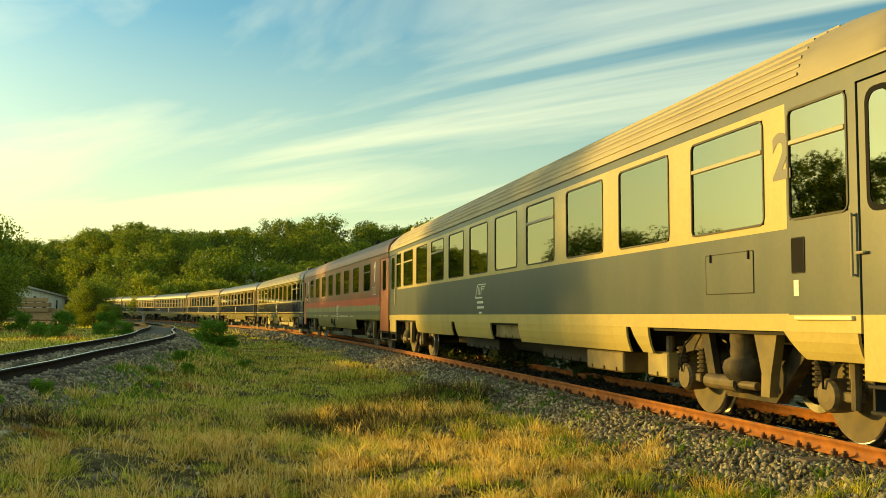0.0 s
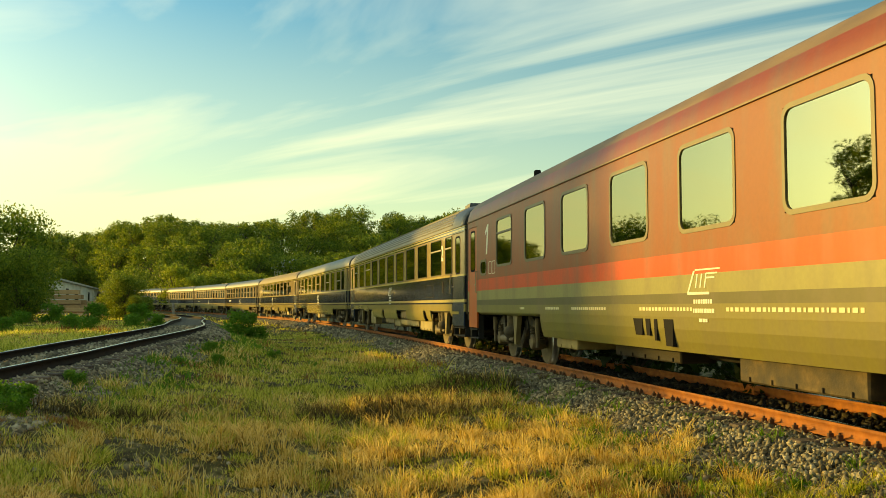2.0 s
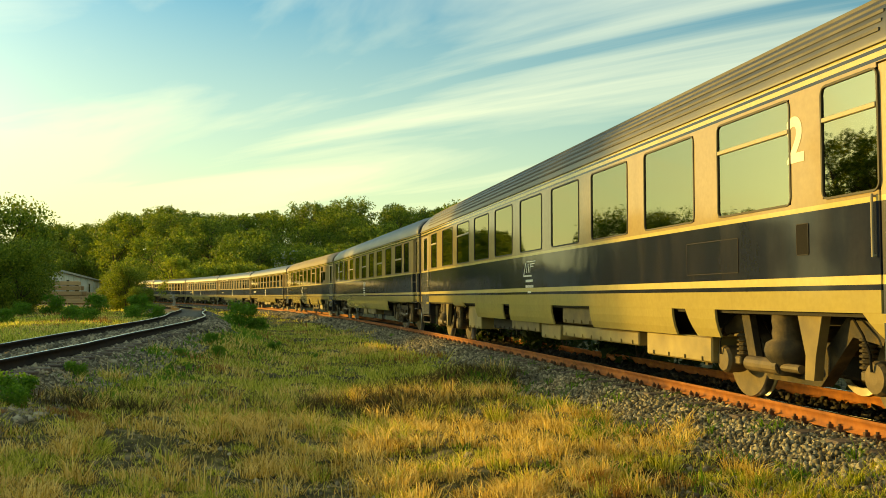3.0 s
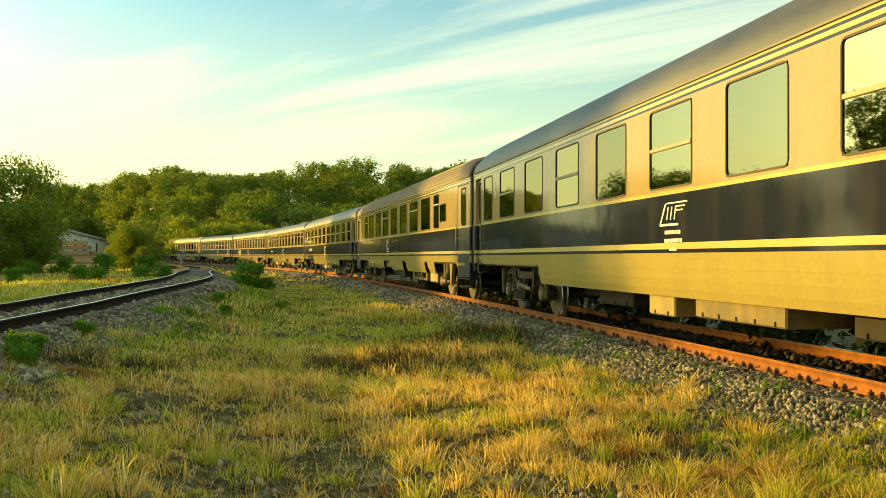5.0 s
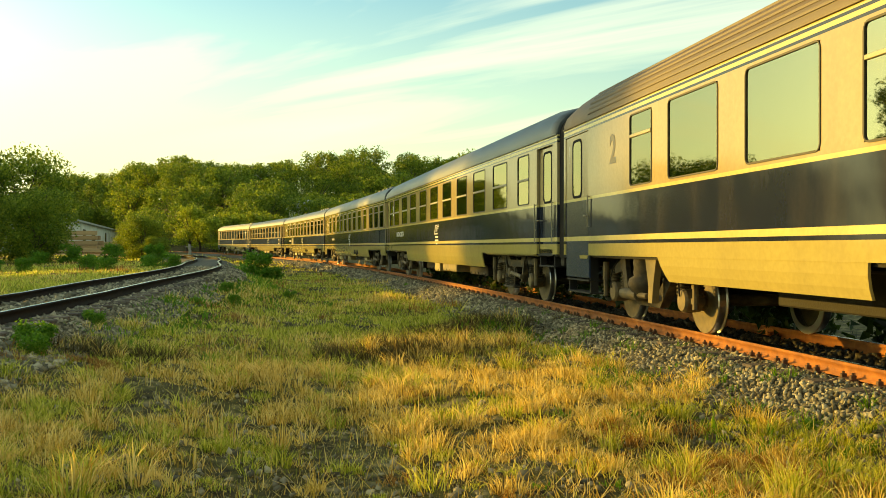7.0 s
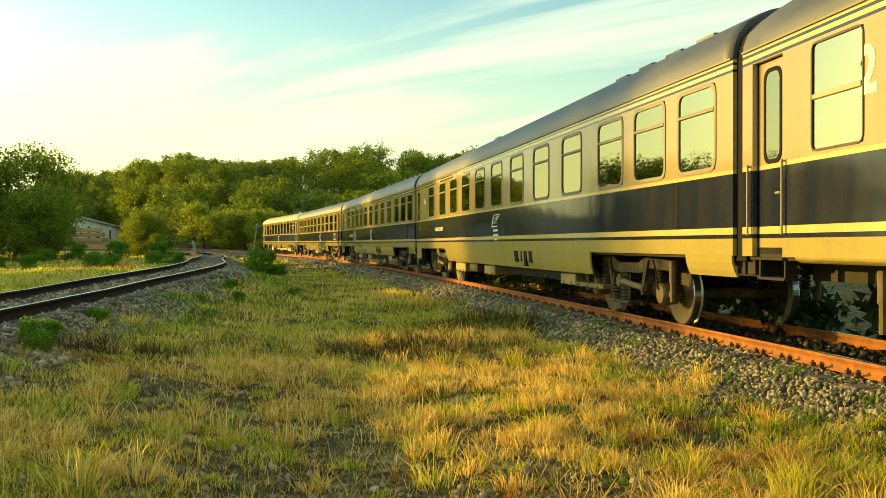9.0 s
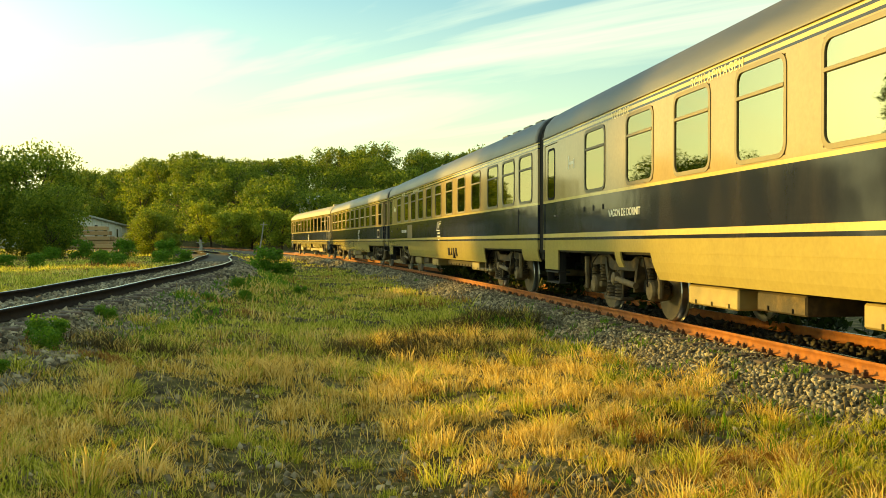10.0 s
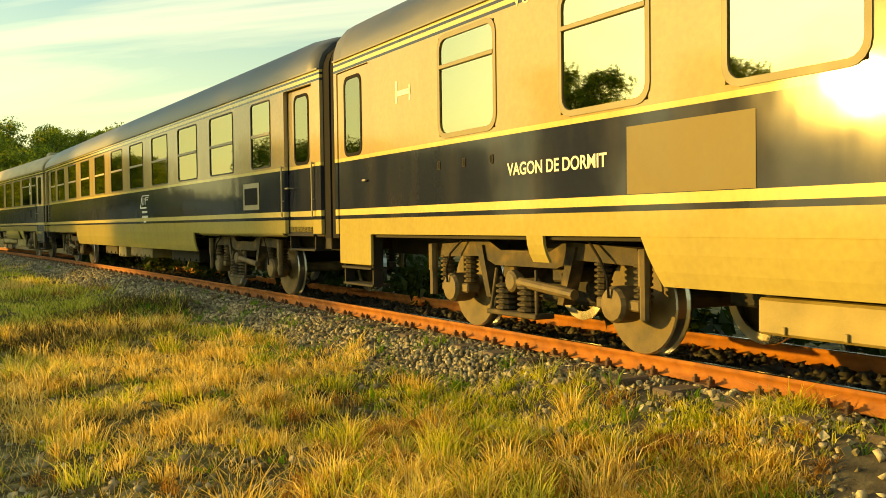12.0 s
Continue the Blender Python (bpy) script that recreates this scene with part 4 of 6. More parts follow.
def make_coach(name, spec):
    """spec: paint, roof, windows [(kind, u from the rear end, width)], doors [(u0, u1)], bogie style, skirts, ..."""
    coach = new("passenger_coach")
    tagged(coach, spec["label"], "train coach", "coaches of the train")
    paint, roof, cache = PAINT[spec["paint"]], ROOFS[spec["roof"]], WINDOW_CACHE
    x_of = lambda u: u - LEN / 2
    wins = [(q[0], x_of(q[1]), q[2], *(q[3] if len(q) > 3 else (2.13, 3.20))) for q in spec["windows"]]
    holes = [(x - w / 2, x + w / 2, z0, z1) for _, x, w, z0, z1 in wins]
    doors = [(x_of(a), x_of(b)) for a, b in spec["doors"]]
    holes += [(a, b, 1.06, 3.24) for a, b in doors]
    bm = bmesh.new()
    for side in (-1, 1):
        side_wall(bm, side, 1.06, 3.40, holes, -LEN / 2, LEN / 2)
    for e in (-1, 1):
        box(bm, min(e * LEN / 2, e * (LEN / 2 - 0.05)), max(e * LEN / 2, e * (LEN / 2 - 0.05)), -HALF + 0.062, HALF - 0.062, 1.06, 3.46)
    body = part("body", bm, paint, coach)
    bm = bmesh.new()
    box(bm, -LEN / 2 + 0.06, LEN / 2 - 0.06, -HALF + 0.07, HALF - 0.07, 1.02, 1.16)
    part("underframe", bm, UNDER, coach)
    for a in (-0.55, 0.55):
        bm = bmesh.new()
        box(bm, -LEN / 2 + 0.2, LEN / 2 - 0.2, a - 0.1, a + 0.1, 0.78, 1.018)
        part("longitudinal_beam", bm, UNDER, coach)
    bm = bmesh.new()
    box(bm, -LEN / 2 + 1.6, LEN / 2 - 1.6, 0.25, 0.29, 1.16, 3.4)
    n = len(wins)
    for k in range(n + 1):
        xx = -LEN / 2 + 1.6 + (LEN - 3.2) * k / n
        box(bm, xx - 0.02, xx + 0.02, -HALF + 0.25, 0.25, 1.16, 3.3)
    part("interior_partition", bm, INSIDE, coach)

    # roof
    bm = bmesh.new()
    prof = [(-y, z) for y, z in PROFILE] + [(y, z) for y, z in PROFILE[-2::-1]]
    st = [(-LEN / 2, 0.16), (-LEN / 2 + 0.5, 0.07), (-LEN / 2 + 1.3, 0.0), (LEN / 2 - 1.3, 0.0), (LEN / 2 - 0.5, 0.07), (LEN / 2, 0.16)] if spec.get("dome", True) else [(-LEN / 2, 0.02), (-LEN / 2 + 0.3, 0.0), (LEN / 2 - 0.3, 0.0), (LEN / 2, 0.02)]
    rows = [[bm.verts.new((x, y, z - drop * (z - 3.4) / 0.77)) for y, z in prof] for x, drop in st]
    for a, b in zip(rows[:-1], rows[1:]):
        for k in range(len(prof) - 1):
            bm.faces.new((a[k], a[k + 1], b[k + 1], b[k]))
    bm.faces.new(rows[0]); bm.faces.new(rows[-1][::-1])
    bmesh.ops.recalc_face_normals(bm, faces=bm.faces[:])
    rf = part("roof", bm, roof if not spec.get("roof_side") else [roof, paint], coach)
    for p in rf.data.polygons:
        p.use_smooth = len(p.vertices) == 4
        if spec.get("roof_side") and p.center.z < 3.72:
            p.material_index = 1
    if spec.get("ribs"):
        for k in range(1, len(PROFILE) - 1):
            for side in (-1, 1):
                for f in (0.0, 0.5):
                    y = side * (PROFILE[k][0] * (1 - f) + PROFILE[k + 1][0] * f)
                    z = PROFILE[k][1] * (1 - f) + PROFILE[k + 1][1] * f
                    bm = bmesh.new()
                    box(bm, -LEN / 2 + 1.5, LEN / 2 - 1.5, y - 0.014, y + 0.014, z - 0.02, z + 0.009)
                    part("roof_rib", bm, RIB[spec["roof"]], coach)
    bm = bmesh.new()
    for side in (-1, 1):
        box(bm, -LEN / 2 + 0.02, LEN / 2 - 0.02, min(side * HALF, side * (HALF + 0.028)), max(side * HALF, side * (HALF + 0.028)), 3.395, 3.42)
    part("gutter", bm, roof, coach)
    for u, wd, h, ln in spec.get("vents", []):
        bm = bmesh.new()
        box(bm, x_of(u) - ln / 2, x_of(u) + ln / 2, -0.62 - wd / 2, -0.62 + wd / 2, 4.05, 4.12 + h, 0.02)
        box(bm, x_of(u) - ln / 2 - 0.03, x_of(u) + ln / 2 + 0.03, -0.62 - wd / 2 - 0.03, -0.62 + wd / 2 + 0.03, 4.04, 4.125)
        part("roof_vent", bm, RUBBER if h > 0.12 else roof, coach)

    # ends: bellows, buffers, coupling
    for e in (-1, 1):
        bm = bmesh.new()
        s, BEL = 0.965, 0.74 if spec.get('dome', True) else 0.9
        loop = [(-HALF * s, 1.0), *[(-y * s, 3.4 + (z - 3.4) * BEL - 0.02) for y, z in PROFILE], *[(y * s, 3.4 + (z - 3.4) * BEL - 0.02) for y, z in PROFILE[-2::-1]], (HALF * s, 1.0)]
        a, b = [bm.verts.new((e * LEN / 2, y, z)) for y, z in loop], [bm.verts.new((e * (LEN / 2 + 0.225), y, z)) for y, z in loop]
        for k in range(len(loop)):
            bm.faces.new((a[k], a[(k + 1) % len(loop)], b[(k + 1) % len(loop)], b[k]))
        bm.faces.new(b)
        bmesh.ops.recalc_face_normals(bm, faces=bm.faces[:])
        part("gangway_bellows", bm, RUBBER, coach, "black rubber gangway bellows")
        for y in (-0.88, 0.88):
            bm = bmesh.new()
            xa = e * (LEN / 2 - 0.45)
            rod(bm, (xa, y, 1.0), (e * (LEN / 2 + 0.08), y, 1.0), 0.09, 12)
            lathe(bm, [(0.05, e * (LEN / 2 + 0.07)), (0.24, e * (LEN / 2 + 0.08)), (0.24, e * (LEN / 2 + 0.12)), (0.1, e * (LEN / 2 + 0.14))], (0, y, 1.0), "x", 18)
            part("buffer", bm, UNDER, coach)
        bm = bmesh.new()
        rod(bm, (e * (LEN / 2 - 0.3), 0, 0.95), (e * (LEN / 2 + 0.225), 0, 0.9), 0.05)
        part("coupling", bm, UNDER, coach)
        bm = bmesh.new()
        rod(bm, (e * (LEN / 2 - 0.1), 0.35, 0.9), (e * (LEN / 2 + 0.2), 0.35, 0.55), 0.03)
        part("brake_hose", bm, UNDER, coach)
        bm = bmesh.new()
        box(bm, e * LEN / 2 - 0.1, e * LEN / 2 + 0.1, -1.3, 1.3, 0.84, 1.06, 0.01)
        part("headstock", bm, UNDER, coach)

    # doors with steps, rails
    for a, b in doors:
        w, e = b - a, 1 if a > 0 else -1
        for side in (-1, 1):
            deep = spec.get("door_inset", 0.012)
            bm = bmesh.new()
            yo = side * (HALF - deep)
            yi = side * (HALF - deep - 0.04)
            zb = spec.get("door_bottom", 0.66)
            box(bm, a + 0.012, b - 0.012, min(yo, yi), max(yo, yi), zb, 3.23, 0.006)
            d = part("door", bm, DOOR_RED if spec["paint"] == "red" else PAINT["blue_door"] if zb < 1 and spec["paint"] == "blue" and not spec.get("plain_door") else paint, coach)
            ww = min(0.52, w * 0.5)
            bm = bmesh.new()
            ring(bm, rounded(ww + 0.06, 1.06, 0.12), rounded(ww - 0.03, 0.97, 0.1), 0.03, -0.008)
            fr = part("window_frame", bm, RUBBER, d)
            fr.matrix_basis = pose((a + b) / 2, yo, 2.62, 0, 0, 0 if side < 0 else 180)
            bm = bmesh.new()
            prism(bm, rounded(ww, 1.0, 0.11), -0.003, 0.001)
            pn = part("pane", bm, GLASS, d)
            pn.matrix_basis = fr.matrix_basis.copy()
            bm = bmesh.new()
            hx = (a + b) / 2 + 0.34 * w * -e
            rod(bm, (hx, side * (HALF + 0.02), 1.75), (hx + 0.1 * -e, side * (HALF + 0.02), 1.75), 0.014)
            rod(bm, (hx, side * (HALF - deep - 0.01), 1.75), (hx, side * (HALF + 0.025), 1.75), 0.012)
            part("handle", bm, ALU, d)
            for rx in () if spec.get("plain_door") else (a - 0.05, b + 0.05) if spec.get("rails") else (b + 0.05,) if e < 0 else (a - 0.05,):
                bm = bmesh.new()
                rod(bm, (rx, side * (HALF + 0.035), 1.3 if spec.get("rails") else 1.55), (rx, side * (HALF + 0.035), 2.1), 0.013)
                for zz in (1.56, 2.08):
                    rod(bm, (rx, side * (HALF - 0.01), zz), (rx, side * (HALF + 0.04), zz), 0.011)
                part("handrail", bm, ALU, coach)
            bm = bmesh.new()
            for zz, inn in ((zb - 0.06, 0.0), (zb - 0.28, -0.02)):
                box(bm, a + 0.04, b - 0.04, min(side * (HALF - 0.28 + inn), side * (HALF - 0.02 + inn)), max(side * (HALF - 0.28 + inn), side * (HALF - 0.02 + inn)), zz, zz + 0.03, 0.005)
            for xx in (a + 0.05, b - 0.08):
                box(bm, xx, xx + 0.03, min(side * (HALF - 0.2), side * (HALF - 0.06)), max(side * (HALF - 0.2), side * (HALF - 0.06)), zb - 0.28, 1.05)
            part("step", bm, UNDER, coach)

    # windows
    wmat = DARK_FRAME if spec.get("dark_frames") else ALU
    for kind, x, w, z0, z1 in wins:
        for side in (-1, 1):
            make_window(cache, w, z1 - z0, kind, wmat, coach, x, (z0 + z1) / 2, side)

    # skirts and gear under the floor
    for u0, u1, zb, s0, s1 in spec["skirts"]:
        for side in (-1, 1):
            bm = bmesh.new()
            xa, xb = x_of(u0), x_of(u1)
            # the plate tucks in towards its lower edge
            rows = []
            for f in (0.0, 0.35, 0.7, 1.0):
                zz, tuck = 1.06 + (zb - 1.06) * f, 0.004 + 0.075 * f * f
                rows.append([bm.verts.new((xx, side * (HALF - tuck - dd), zz)) for xx in (xa + s0 * f, xb - s1 * f) for dd in (0.0, 0.03)])
            for a, b in zip(rows[:-1], rows[1:]):
                for i, j in ((0, 2), (2, 3), (3, 1), (1, 0)):
                    bm.faces.new((a[i], a[j], b[j], b[i]))
            bm.faces.new([rows[-1][i] for i in (0, 2, 3, 1)])
            bmesh.ops.recalc_face_normals(bm, faces=bm.faces[:])
            part("skirt_panel", bm, paint, coach)
    for u0, u1, z0, z1, mt in spec["gear"]:
        for side in (-1, 1):
            bm = bmesh.new()
            face = HALF - {"u": 0.38, "p": 0.16, "b": 0.2, "r": 0.13}[mt]
            ya, yb = min(side * face, side * 0.5), max(side * face, side * 0.5)
            box(bm, x_of(u0), x_of(u1), ya, yb, z0, z1, 0.02)
            nrib = int((u1 - u0) / 0.42)
            for j in range(nrib):
                xx = x_of(u0) + (j + 0.5) * (u1 - u0) / nrib
                yo = side * face
                box(bm, xx - 0.015, xx + 0.015, min(yo, yo + side * 0.02), max(yo, yo + side * 0.02), z0 + 0.015, z0 + 0.07, 0.004)
            part("equipment_box", bm, {"u": UNDER, "p": SOILED, "b": BOGIE, "r": DUSTY}[mt], coach)
    bm = bmesh.new()
    lathe(bm, [(0.1, -1.6), (0.22, -1.5), (0.22, 1.5), (0.1, 1.6)], (0.5, -0.5, 0.68), "x", 16)
    part("air_tank", bm, UNDER, coach)
    # added dark box, no known part: blocks sun and view beneath the floor
    bm = bmesh.new()
    box(bm, -LEN / 2 + 6.3, LEN / 2 - 6.3, -0.42, 0.42, 0.46, 1.0, 0.02)
    part("underfloor_trough", bm, UNDER, coach)
    bm = bmesh.new()
    for y in (-1.15, 1.15):
        rod(bm, (-LEN / 2 + 6.6, y, 0.98), (LEN / 2 - 6.6, y, 0.98), 0.03)
    part("pipe", bm, UNDER, coach)
    sets = []
    for e in (-1, 1):
        sets += bogie_parts(coach, e * spec.get("pivot", 8.75), spec["bogie"])[1]
    spec.get("extra", lambda c: None)(coach)
    return coach, sets


WINDOW_CACHE = {}
# skirts: from, to, lower edge, slant at either end; gear: from, to, bottom, top, kind of box
SKIRTS_A = [(4.9, 9.6, 0.72, 0.0, 0.06), (9.95, 13.25, 0.72, 0.08, 0.04), (15.25, 20.3, 0.72, 0.0, 0.0), (20.45, 21.0, 0.73, 0.25, 0.0), (24.12, 25.25, 0.80, 0.26, 0.0)]
GEAR_A = [(9.7, 12.6, 0.46, 0.7, "u"), (13.25, 15.25, 0.76, 1.04, "r"), (18.5, 19.9, 0.41, 0.70, "r"), (20.65, 21.25, 0.42, 0.74, "p"), (15.6, 18.2, 0.45, 0.8, "u")]
SKIRTS_C = [(1.0, 1.5, 0.86, 0.0, 0.2), (5.5, 6.9, 0.95, 0.0, 0.0), (8.35, 11.15, 0.72, 0.0, 0.06), (11.75, 14.78, 0.71, -0.16, 0.0), (16.9, 20.1, 0.72, 0.0, 0.0), (20.5, 21.3, 0.73, 0.2, 0.0), (24.12, 25.25, 0.80, 0.26, 0.0)]
GEAR_C = [(6.9, 8.35, 0.41, 0.98, "p"), (11.5, 13.6, 0.52, 0.74, "r"), (13.65, 14.85, 0.42, 0.70, "p"), (15.1, 16.8, 0.74, 1.03, "r"), (15.0, 18.6, 0.50, 0.70, "p"), (8.8, 11.0, 0.46, 0.7, "u"), (18.9, 20.9, 0.4, 0.72, "p")]
SKIRTS_E = [(1.0, 1.5, 0.86, 0.0, 0.2), (4.75, 9.75, 0.72, 0.25, 0.05), (11.7, 14.72, 0.69, 0.3, 0.0), (15.5, 19.3, 0.69, 0.12, 0.0), (19.75, 20.95, 0.69, 0.3, 0.0), (24.12, 25.25, 0.80, 0.26, 0.0)]
GEAR_E = [(9.9, 11.7, 0.77, 1.04, "r"), (10.4, 13.2, 0.48, 0.74, "u"), (13.3, 14.2, 0.44, 0.7, "b"), (16.45, 19.2, 0.41, 0.50, "r"), (16.45, 16.65, 0.50, 0.72, "r"), (18.0, 18.15, 0.50, 0.72, "r"), (19.0, 19.2, 0.50, 0.72, "r"), (16.9, 17.8, 0.52, 0.68, "b"), (19.6, 20.8, 0.39, 0.74, "p")]
SKIRTS_OLD = [(1.2, 6.2, 1.0, 0.0, 0.0), (6.4, 19.5, 0.68, 0.0, 0.0), (19.9, 24.4, 1.0, 0.0, 0.0)]
GEAR_OLD = [(9.0, 10.6, 0.42, 0.7, "u"), (11.8, 12.7, 0.40, 0.7, "p"), (13.4, 15.6, 0.45, 0.7, "r"), (16.4, 18.6, 0.42, 0.7, "u")]
DOOR_R, DOOR_F = (0.12, 1.55), (LEN - 1.55, LEN - 0.12)


def class_mark(coach, text, u, mat, z=2.75, size=0.62, slant=0.0):
    ob = lettering(text, size, coach, u - LEN / 2, z, mat, name="class_numeral", bold=0.02)
    ob.data.shear = slant
    if text == "1":
        k, x = size, u - LEN / 2
        bm = bmesh.new()
        prism(bm, [(x + 0.07 * k, z + 0.38 * k), (x + 0.05 * k, z + 0.25 * k), (x - 0.16 * k, z + 0.14 * k), (x - 0.15 * k, z + 0.24 * k)], -HALF - 0.004, -HALF + 0.002)
        part("numeral_flag", bm, mat, coach)


def hatch(coach, u0, u1, z0, z1, mat, name="hatch", depth=0.006):
    bm = bmesh.new()
    prism(bm, [(u0 - LEN / 2, z0), (u1 - LEN / 2, z0), (u1 - LEN / 2, z1), (u0 - LEN / 2, z1)], -HALF - depth, -HALF + 0.002)
    part(name, bm, mat, coach)
    if name == "repainted_panel":
        return
    bm = bmesh.new()
    c, w, h = ((u0 + u1) / 2 - LEN / 2, u1 - u0, z1 - z0)
    ring(bm, rounded(w + 0.014, h + 0.014, 0.02), rounded(w - 0.004, h - 0.004, 0.015), 0.004, -0.002)
    o = part(name + "_seam", bm, UNDER, coach)
    o.matrix_basis = pose(c, -HALF - depth, (z0 + z1) / 2)


def slot(coach, u0, u1, z0, z1):
    """A black plate with slanted ends; its colour paints the shade inside a skirt opening."""
    bm = bmesh.new()
    a, b = u0 - LEN / 2, u1 - LEN / 2
    prism(bm, [(a, z1), (a + 0.3 * (b - a), z0), (b, z0), (b, z1)], -HALF - 0.001, -HALF + 0.09)
    part("skirt_opening", bm, RUBBER, coach)


def louvre(coach, u0, u1, z0, z1):
    x0, x1 = u0 - LEN / 2, u1 - LEN / 2
    bm = bmesh.new()
    ring(bm, rounded(x1 - x0 + 0.05, z1 - z0 + 0.05, 0.02), rounded(x1 - x0 - 0.02, z1 - z0 - 0.02, 0.01), 0.01, -0.012)
    o = part("louvre_frame", bm, SEAL, coach)
    o.matrix_basis = pose((x0 + x1) / 2, -HALF, (z0 + z1) / 2)
    for k in range(9):
        z = z0 + (k + 0.5) * (z1 - z0) / 9
        bm = bmesh.new()
        prism(bm, [(x0, z - 0.014), (x1, z - 0.014), (x1, z + 0.014), (x0, z + 0.014)], -HALF - 0.012, -HALF)
        part("louvre_slat", bm, PAINT["blue"], coach)


def extra_a(c):
    operator_mark(c, 12.45 - LEN / 2, 1.74)
    class_mark(c, "2", 24.15, GREY_INK)
    hatch(c, 22.6, 23.6, 1.45, 1.88, PAINT["steel"])
    hatch(c, 24.3, 24.5, 1.62, 1.95, RUBBER, "sign_holder")
    bars(c, "stencil_bars", [(24.32 - LEN / 2, 24.40 - LEN / 2, 1.4, 1.55)], WHITE_INK)
    bm = bmesh.new()
    box(bm, 24.35 - LEN / 2, 25.22 - LEN / 2, -HALF - 0.03, -HALF + 0.01, 1.17, 1.21, 0.006)
    part("drip_rail", bm, CREAM_INK, c)
    for u in (22.7, 23.5):
        bm = bmesh.new()
        box(bm, u - LEN / 2, u + 0.03 - LEN / 2, -HALF - 0.02, -HALF - 0.004, 1.80, 1.89, 0.004)
        part("hatch_hinge", bm, RUBBER, c)


def extra_b(c):
    for a, w, z0 in ((11.75, 0.34, 0.80), (12.2, 0.16, 0.80), (12.5, 0.10, 0.74), (12.82, 0.30, 0.68)):
        slot(c, a, a + w, z0, 1.03)
    operator_mark(c, 14.0 - LEN / 2, 1.50, 1.0)
    class_mark(c, "1", 23.35, WHITE_INK, 2.78, 1.0, 0.22)
    class_mark(c, "1", 2.25, WHITE_INK, 2.78, 1.0, 0.22)
    items = []
    rng = random.Random(3)
    for u0, u1 in ((5.4, 5.7), (7.3, 8.1), (8.9, 10.6), (12.0, 13.7), (14.6, 17.2), (17.7, 18.4)):
        u = u0
        while u < u1:
            w = rng.uniform(0.03, 0.09)
            items.append((u - LEN / 2, u + w - LEN / 2, 1.14, 1.185))
            u += w + 0.04
    bars(c, "stencil_bars", items, CREAM_INK, "row of small white technical markings as plain bars")
    for u in (23.05, 23.5, 2.62, 2.98):
        bm = bmesh.new()
        ring(bm, rounded(0.30, 0.30, 0.02), rounded(0.27, 0.27, 0.015), 0.003, -0.003)
        o = part("pictogram_frame", bm, WHITE_INK, c)
        o.matrix_basis = pose(u - LEN / 2, -HALF, 2.12)


def extra_day(c):
    operator_mark(c, 13.35 - LEN / 2, 1.78)
    class_mark(c, "2", 23.1, WHITE_INK)
    hatch(c, 20.6, 21.9, 1.48, 1.86, PAINT["blue"])
    hatch(c, 23.1, 23.3, 1.62, 1.92, RUBBER, "sign_holder")


def extra_e(c):
    operator_mark(c, 11.05 - LEN / 2, 1.80)
    louvre(c, 12.4, 13.8, 1.45, 1.86)
    class_mark(c, "2", 2.85, GREY_INK)
    class_mark(c, "2", 20.6, GREY_INK)


def extra_d(c):
    operator_mark(c, 13.0 - LEN / 2, 1.78)
    class_mark(c, "1", 2.55, WHITE_INK, 2.8, 0.45)


def extra_f(c):
    operator_mark(c, 13.0 - LEN / 2, 1.78)
    lettering("VAGON CUSETA", 0.27, c, 4.6 - LEN / 2, 1.72, WHITE_INK, bold=0.004)
    class_mark(c, "2", 2.52, WHITE_INK, 2.75, 0.6)


def extra_g(c, mark=13.5):
    operator_mark(c, mark - LEN / 2, 1.78)
    lettering("VAGON DE DORMIT", 0.165, c, 5.18 - LEN / 2, 1.69, WHITE_INK, bold=0.003)
    lettering("SCHLAFWAGEN", 0.17, c, 8.6 - LEN / 2, 3.28, CREAM_INK, squeeze=1.35)
    lettering("VOITURE", 0.17, c, 5.0 - LEN / 2, 3.28, CREAM_INK, squeeze=1.35)
    bars(c, "bed_sign", [(1.95 - LEN / 2, 2.35 - LEN / 2, 2.70, 2.76), (1.95 - LEN / 2, 2.0 - LEN / 2, 2.62, 2.88), (2.31 - LEN / 2, 2.35 - LEN / 2, 2.62, 2.80)], WHITE_INK, "faded white bed pictogram")
    hatch(c, 24.3, 24.36, 1.4, 1.98, RUBBER, "drain_pipe")
    for a, w, z0 in ((15.35, 0.34, 0.80), (15.95, 0.06, 0.82), (16.2, 0.24, 0.72), (16.62, 0.24, 0.80)):
        slot(c, a, a + w, z0, 1.045)
    for u in (3.0, 3.55, 4.1):
        hatch(c, u, u + 0.05, 1.78, 1.86, RUBBER, "vent_hole")


CREAM_INK = material("cream_cantrail_lettering", [(0.3, (0.66, 0.60, 0.36)), (0.7, (0.72, 0.66, 0.42))], rough=0.6, bump=0)
SLEEP = [("hopper", u, 1.16) for u in (3.62, 5.88, 7.85, 9.75, 11.65, 13.6, 15.6, 17.6, 19.65, 21.7, 23.35)] + [("open", 24.93, 1.10)]
HALVES = [("half", 2.0, 0.9), *[("half", 3.65 + 2.22 * k, 1.36) for k in range(9)], ("half", 23.5, 0.9)]
DSPLIT = [("fixed", 1.78, 0.9), *[("half" if k % 2 == 0 else "fixed", 3.75 + 2.29 * k, 1.36) for k in range(9)], ("fixed", 23.7, 0.9)]
REDW = [("hopper", 4.0, 1.42), *[("fixed", 6.55 + 2.52 * k, 1.47) for k in range(6)], ("hopper", 21.75, 1.45), ("fixed", 1.9, 0.65, (1.98, 2.32))]
